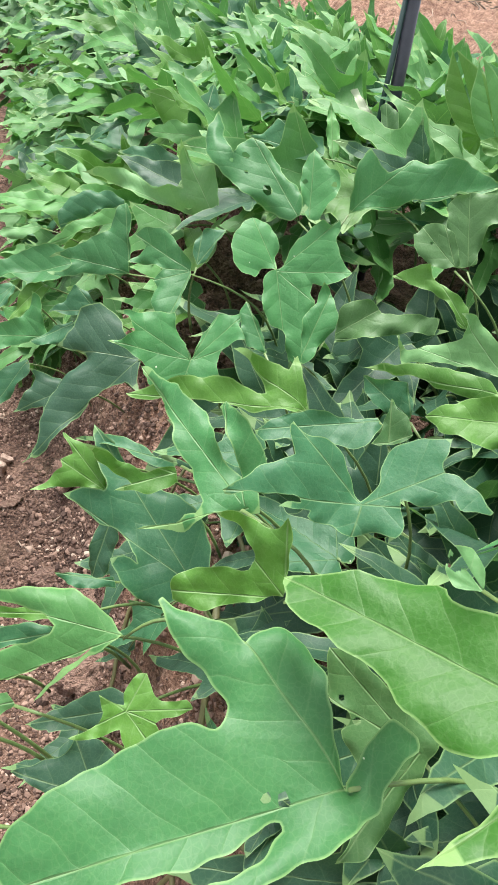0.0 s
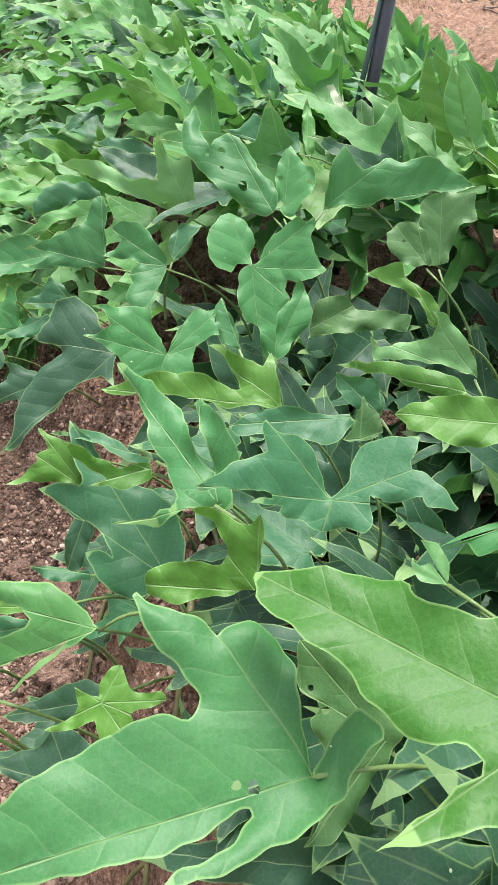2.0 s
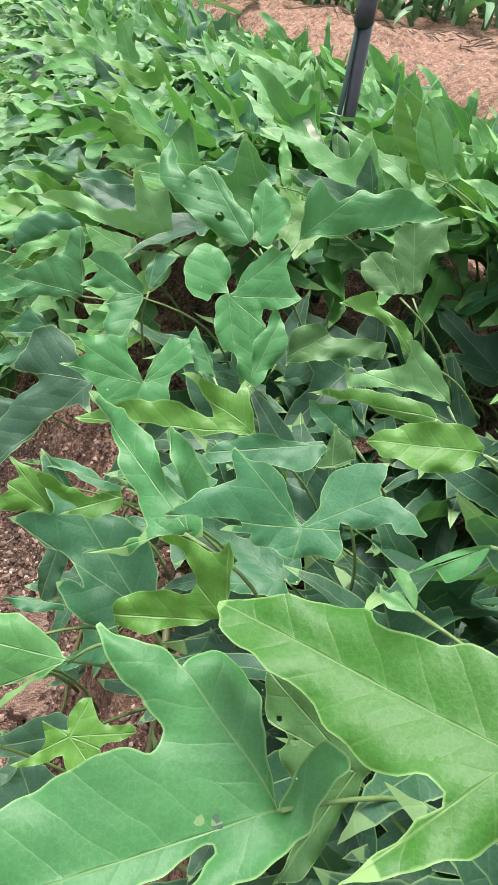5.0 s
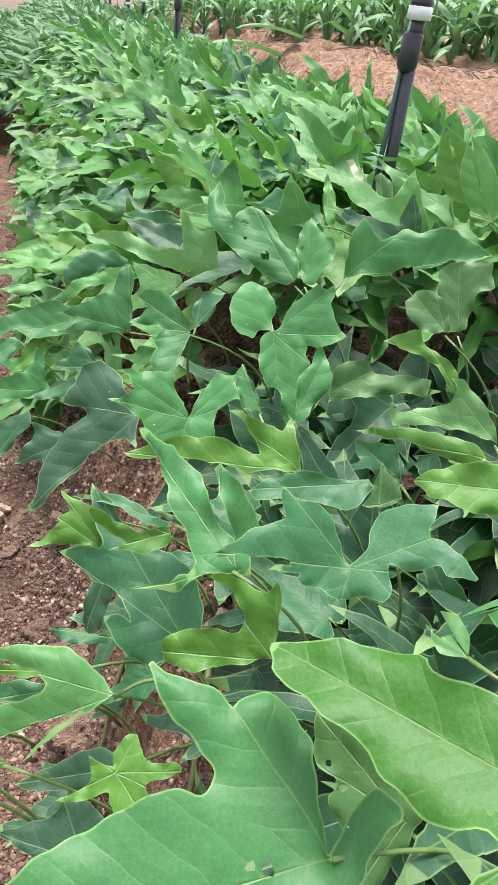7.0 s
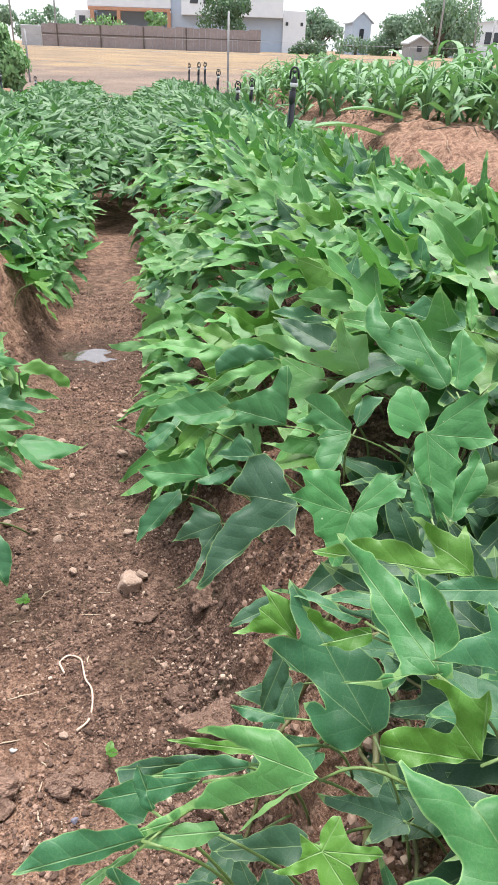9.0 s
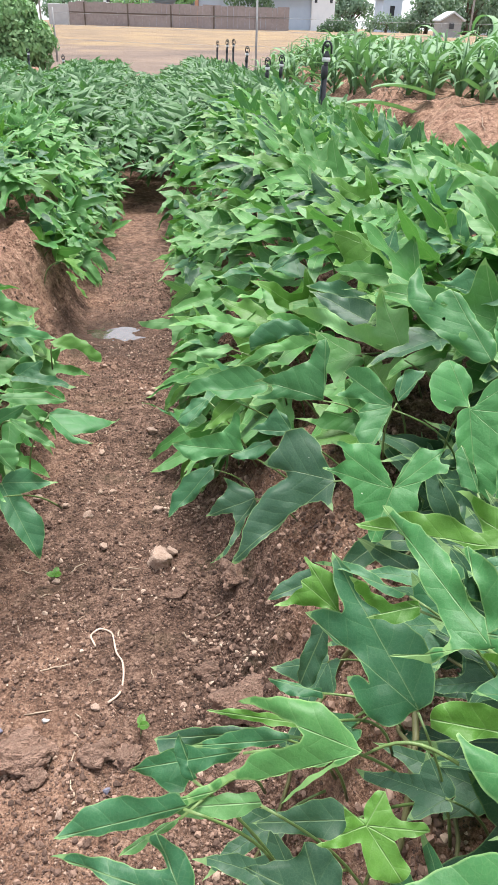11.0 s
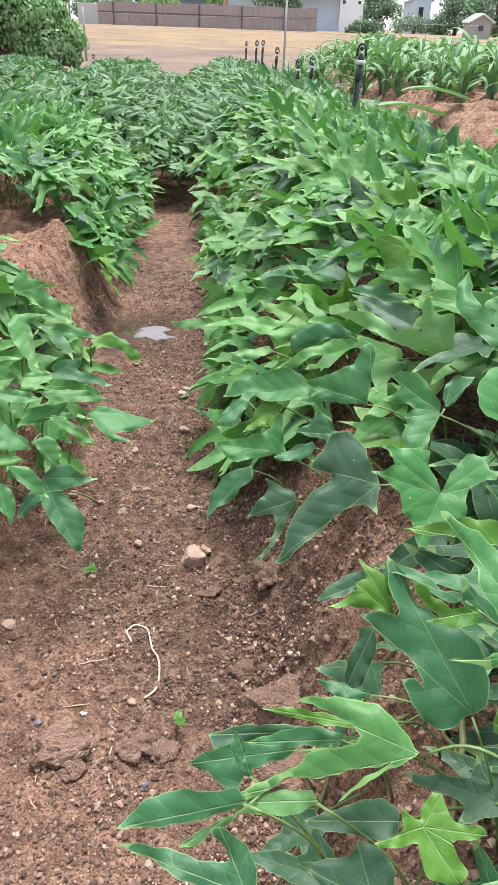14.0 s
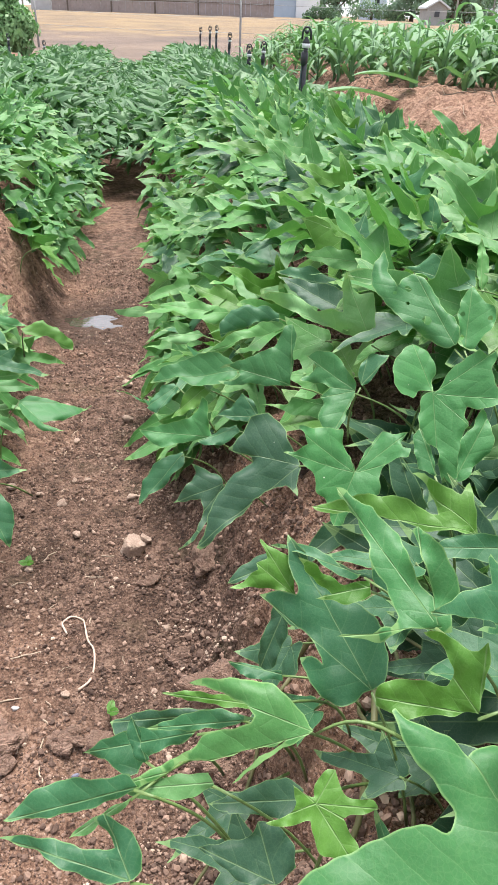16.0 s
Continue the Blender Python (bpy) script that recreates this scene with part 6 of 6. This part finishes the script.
tree("shrub", -5.0, 14.6, 0.0, 0.05, [(1.15, 0, 0.45, 0.5), (0.95, 0, 0.85, 0.42), (0.5, 0.2, 0.7, 0.6), (0.2, 0, 1.15, 0.55), (-0.4, 0, 0.8, 0.7), (-0.7, 0.2, 1.4, 0.65), (-1.3, 0, 1.0, 0.8), (-1.6, 0, 1.7, 0.7), (0.75, 0, 0.25, 0.4)], 0.085, 4400, "dense green leafy shrub at the edge of the beds", "shrub", TREE_LIGHT, 1)
tree("tree", 1.55, 66, 0.6, 0.18, clump_list(tr, 8, 1.5, 1.2, 2.4, 4.1, 0.7, 1.1), 0.22, 420, "small dark green tree in front of the white house", "tree", TREE_DARK, 2)
tree("shrub", 7.3, 58, 0.5, 0.12, [(-0.9, 0, 0.75, 0.5), (-0.3, 0, 1.05, 0.65), (0.4, 0, 1.0, 0.6), (0.95, 0, 0.7, 0.5)], 0.16, 420, "rounded green shrub in the dry field", "shrub", TREE_DARK, 3)
tree("shrub", 15.0, 80, 0.6, 0.12, [(-1.6, 0, 1.3, 0.9), (-0.4, 0, 1.6, 1.0), (0.9, 0, 1.4, 0.9), (2.0, 0, 1.5, 0.9)], 0.24, 320, "grey-green hedge in front of the blue house", "shrub", TREE_FAR_HAZED, 15)
tree("shrub", 5.8, 40, 0.3, 0.08, [(-0.5, 0, 0.5, 0.26), (0.0, 0, 0.55, 0.3), (0.5, 0, 0.5, 0.26)], 0.12, 260, "low green shrub in the dry field", "shrub", TREE_LIGHT, 4)
tree("shrub", -8.2, 66, 0.6, 0.12, [(-1.2, 0, 2.0, 0.8), (0, 0, 2.2, 0.9), (1.0, 0, 1.9, 0.7)], 0.22, 260, "grey-green shrub behind the fence", "shrub", TREE_LIGHT, 13)
tree("shrub", -4.1, 62, 0.6, 0.1, [(0, 0, 2.1, 0.6), (0.5, 0, 2.6, 0.5), (-0.3, 0, 2.8, 0.4)], 0.2, 240, "young green tree before the garage", "shrub", TREE_LIGHT, 14)
for k, (x, y, w, z0, z1) in enumerate(((-17.5, 88, 2.2, 2.0, 3.6), (-14.2, 86, 1.6, 1.6, 3.0), (10.4, 95, 2.4, 2.6, 4.6), (13.6, 96, 1.8, 2.4, 4.4), (19.0, 80, 2.4, 2.0, 4.6), (22.4, 78, 2.6, 2.0, 5.0), (25.5, 84, 2.4, 2.4, 4.8), (32.0, 98, 3.0, 3.0, 5.5), (28.6, 96, 2.0, 3.0, 6.4), (-22.5, 84, 2.4, 1.8, 3.6))):
    tree("tree", x, y, 0.6, 0.2, clump_list(tr, 11, w * 1.15, 1.2, 1.2, z1, 0.9, 1.4), 0.3, 300, "distant green tree behind the dry field", "tree", TREE_FAR_HAZED, 30 + k)


# ---- fences, walls and houses beyond the field ----
def reed_fence(x0, x1, y, z0, h):
    e = thing("fence", ((x0 + x1) / 2, y, z0), "brown reed fence, paled with painted haze, closing the dry field", "fence")
    rng = random.Random(2)
    x = x0
    while x < x1:
        w = rng.uniform(0.3, 0.5)
        part("panel", box_mesh("panel", REED_HAZED, x, y - 0.03 + rng.uniform(-0.02, 0.02), z0 - 0.2, min(x + w, x1) - 0.012, y + 0.03, z0 + h + rng.uniform(-0.05, 0.05)), e)
        x += w
    for px in np.arange(x0 + 1, x1, 2.9):
        part("post", box_mesh("post", REED_DARK, px, y - 0.09, z0 - 0.2, px + 0.09, y - 0.035, z0 + h * 0.98), e)
    part("rail", box_mesh("rail", REED_DARK, x0, y - 0.075, z0 + h * 0.55, x1, y - 0.035, z0 + h * 0.59), e)


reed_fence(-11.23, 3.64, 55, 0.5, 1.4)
tagged(new("wall_garden", box_mesh("wall_garden", PLASTER_GREY, -12.6, 54.9, 0.2, -11.26, 55.15, 1.75, bevel=0.02)), "pale rendered garden wall beside the reed fence", "wall", kind="structure")


def wire_fence():
    e = thing("wire_fence", (0, 16.5, 0), "thin wire fence on grey posts at the field edge", "fence")
    posts = ((-4.08, 18.0, 1.05), (0.378, 16.1, 1.45), (5.6, 15.6, 1.45))
    for x, y, top in posts:
        part("post", tube("post", [(x, y, -0.1), (x, y, 0.6), (x, y, top)], [0.024, 0.022, 0.02], POST, 8), e)
    for (xa, ya, ta), (xb, yb, tb) in zip(posts, posts[1:]):
        for h in (0.45, 0.72, 0.95):
            part("wire", tube("wire", [(xa, ya, h), ((xa + xb) / 2, (ya + yb) / 2, h - 0.02), (xb, yb, h)], [0.003] * 3, POST, 4), e)


wire_fence()


def house():
    e = thing("house", (-1.5, 78, 0.5), "white and pale blue rendered house with an orange-framed porch", "house")
    B = lambda n, m, *d: part(n, box_mesh(n, m, *d, bevel=0.02), e)
    B("wall", PLASTER_WHITE, -12.25, 76.0, 0.3, -10.9, 80, 3.45)
    w = B("window", GLASS_DARK, -11.95, 75.94, 2.35, -11.35, 76.0, 3.0)
    B("wall", PLASTER_BLUE, -10.9, 79.0, 0.3, -3.6, 80, 3.6)
    B("porch_roof", PLASTER_WHITE, -11.0, 75.2, 3.75, -3.4, 80, 5.6)
    B("beam", ORANGE, -10.95, 75.0, 3.45, -3.45, 75.35, 3.72)
    for x in (-10.75, -8.35, -3.75):
        B("column", ORANGE, x, 75.0, 0.3, x + 0.34, 75.34, 3.45)
    B("door", DARKWOOD, -10.2, 78.9, 0.5, -8.6, 78.99, 3.1)
    for x in (-10.0, -9.5, -9.0):
        B("post", PLASTER_WHITE, x, 77.0, 0.5, x + 0.14, 77.14, 2.6)
    B("wall", PLASTER_BLUE, -3.4, 75.4, 0.3, 7.0, 82, 7.5)
    B("upper_wall", PLASTER_WHITE, -2.4, 74.2, 3.3, 6.9, 75.39, 7.5)
    for x in (-1.6, -0.4, 0.8):
        B("window", GLASS_DARK, x, 74.15, 4.2, x + 0.7, 74.19, 5.3)
    B("wall", PLASTER_WHITE, 7.0, 75.0, 0.3, 9.15, 81, 3.95)
    for x in (7.2, 8.6):
        B("window", GLASS_DARK, x + 0.05, 74.95, 2.75, x + 0.3, 74.99, 3.05)


house()


def small_house(x0, x1, y, z0, eave, ridge, wall, roof, label, depth=3.0, window=True):
    e = thing("house", ((x0 + x1) / 2, y, z0), label, "house")
    part("wall", box_mesh("wall", wall, x0, y, z0 - 0.3, x1, y + depth, eave), e)
    xm = (x0 + x1) / 2
    o = 0.12 * (x1 - x0)
    v = [(x0 - o, y - 0.2, eave), (xm, y - 0.2, ridge), (x1 + o, y - 0.2, eave), (x0 - o, y + depth, eave), (xm, y + depth, ridge), (x1 + o, y + depth, eave)]
    v += [(a, b, c - 0.1) for a, b, c in v]
    f = [(0, 1, 4, 3), (1, 2, 5, 4), (6, 9, 10, 7), (7, 10, 11, 8), (0, 6, 7, 1), (1, 7, 8, 2), (3, 4, 10, 9), (4, 5, 11, 10), (0, 3, 9, 6), (2, 8, 11, 5)]
    part("roof", mesh_of("roof", v, f, roof, False), e)
    part("gable", mesh_of("gable", [(x0, y, eave), (x1, y, eave), (xm, y, ridge - 0.08), (x0, y + 0.2, eave), (x1, y + 0.2, eave), (xm, y + 0.2, ridge - 0.08)], [(0, 1, 2), (3, 5, 4), (0, 3, 4, 1), (1, 4, 5, 2), (2, 5, 3, 0)], wall, False), e)
    if window:
        part("window", box_mesh("window", GLASS_DARK, xm - 0.12 * (x1 - x0), y - 0.04, z0 + 0.45 * (eave - z0), xm + 0.12 * (x1 - x0), y - 0.005, z0 + 0.8 * (eave - z0)), e)


small_house(12.3, 13.5, 48, 0.55, 1.42, 1.85, POST, ROOF_PALE, "small grey garden hut with a pale pitched roof", 1.8)
small_house(15.6, 17.6, 86, 0.5, 3.6, 4.6, PLASTER_BLUE, ROOF_PALE, "pale blue house with a pitched roof behind trees", 5)
small_house(29.0, 36.0, 90, 0.5, 3.9, 4.4, PLASTER_WHITE, ROOF_PALE, "low white house with a pale roof", 5)
small_house(34.0, 40.0, 76, 0.5, 2.0, 2.6, PLASTER_GREY, ROOF_PALE, "low grey shed at the edge of the field", 4)


def utility_pole(x, y, h):
    e = thing("utility_pole", (x, y, 0.4), "thin wooden utility pole with a crossarm", "pole", "utility poles")
    part("pole", tube("pole", [(x, y, 0.2), (x, y, h * 0.5), (x, y, h)], [0.09, 0.08, 0.06], POST, 8), e)
    part("crossarm", box_mesh("crossarm", BARK, x - 0.7, y - 0.05, h - 0.5, x + 0.7, y + 0.05, h - 0.38), e)


for x, y, h in ((-19.6, 82, 9.5), (-15.6, 84, 9.5), (20.5, 70, 9.0), (27.8, 82, 9.5)):
    utility_pole(x, y, h)
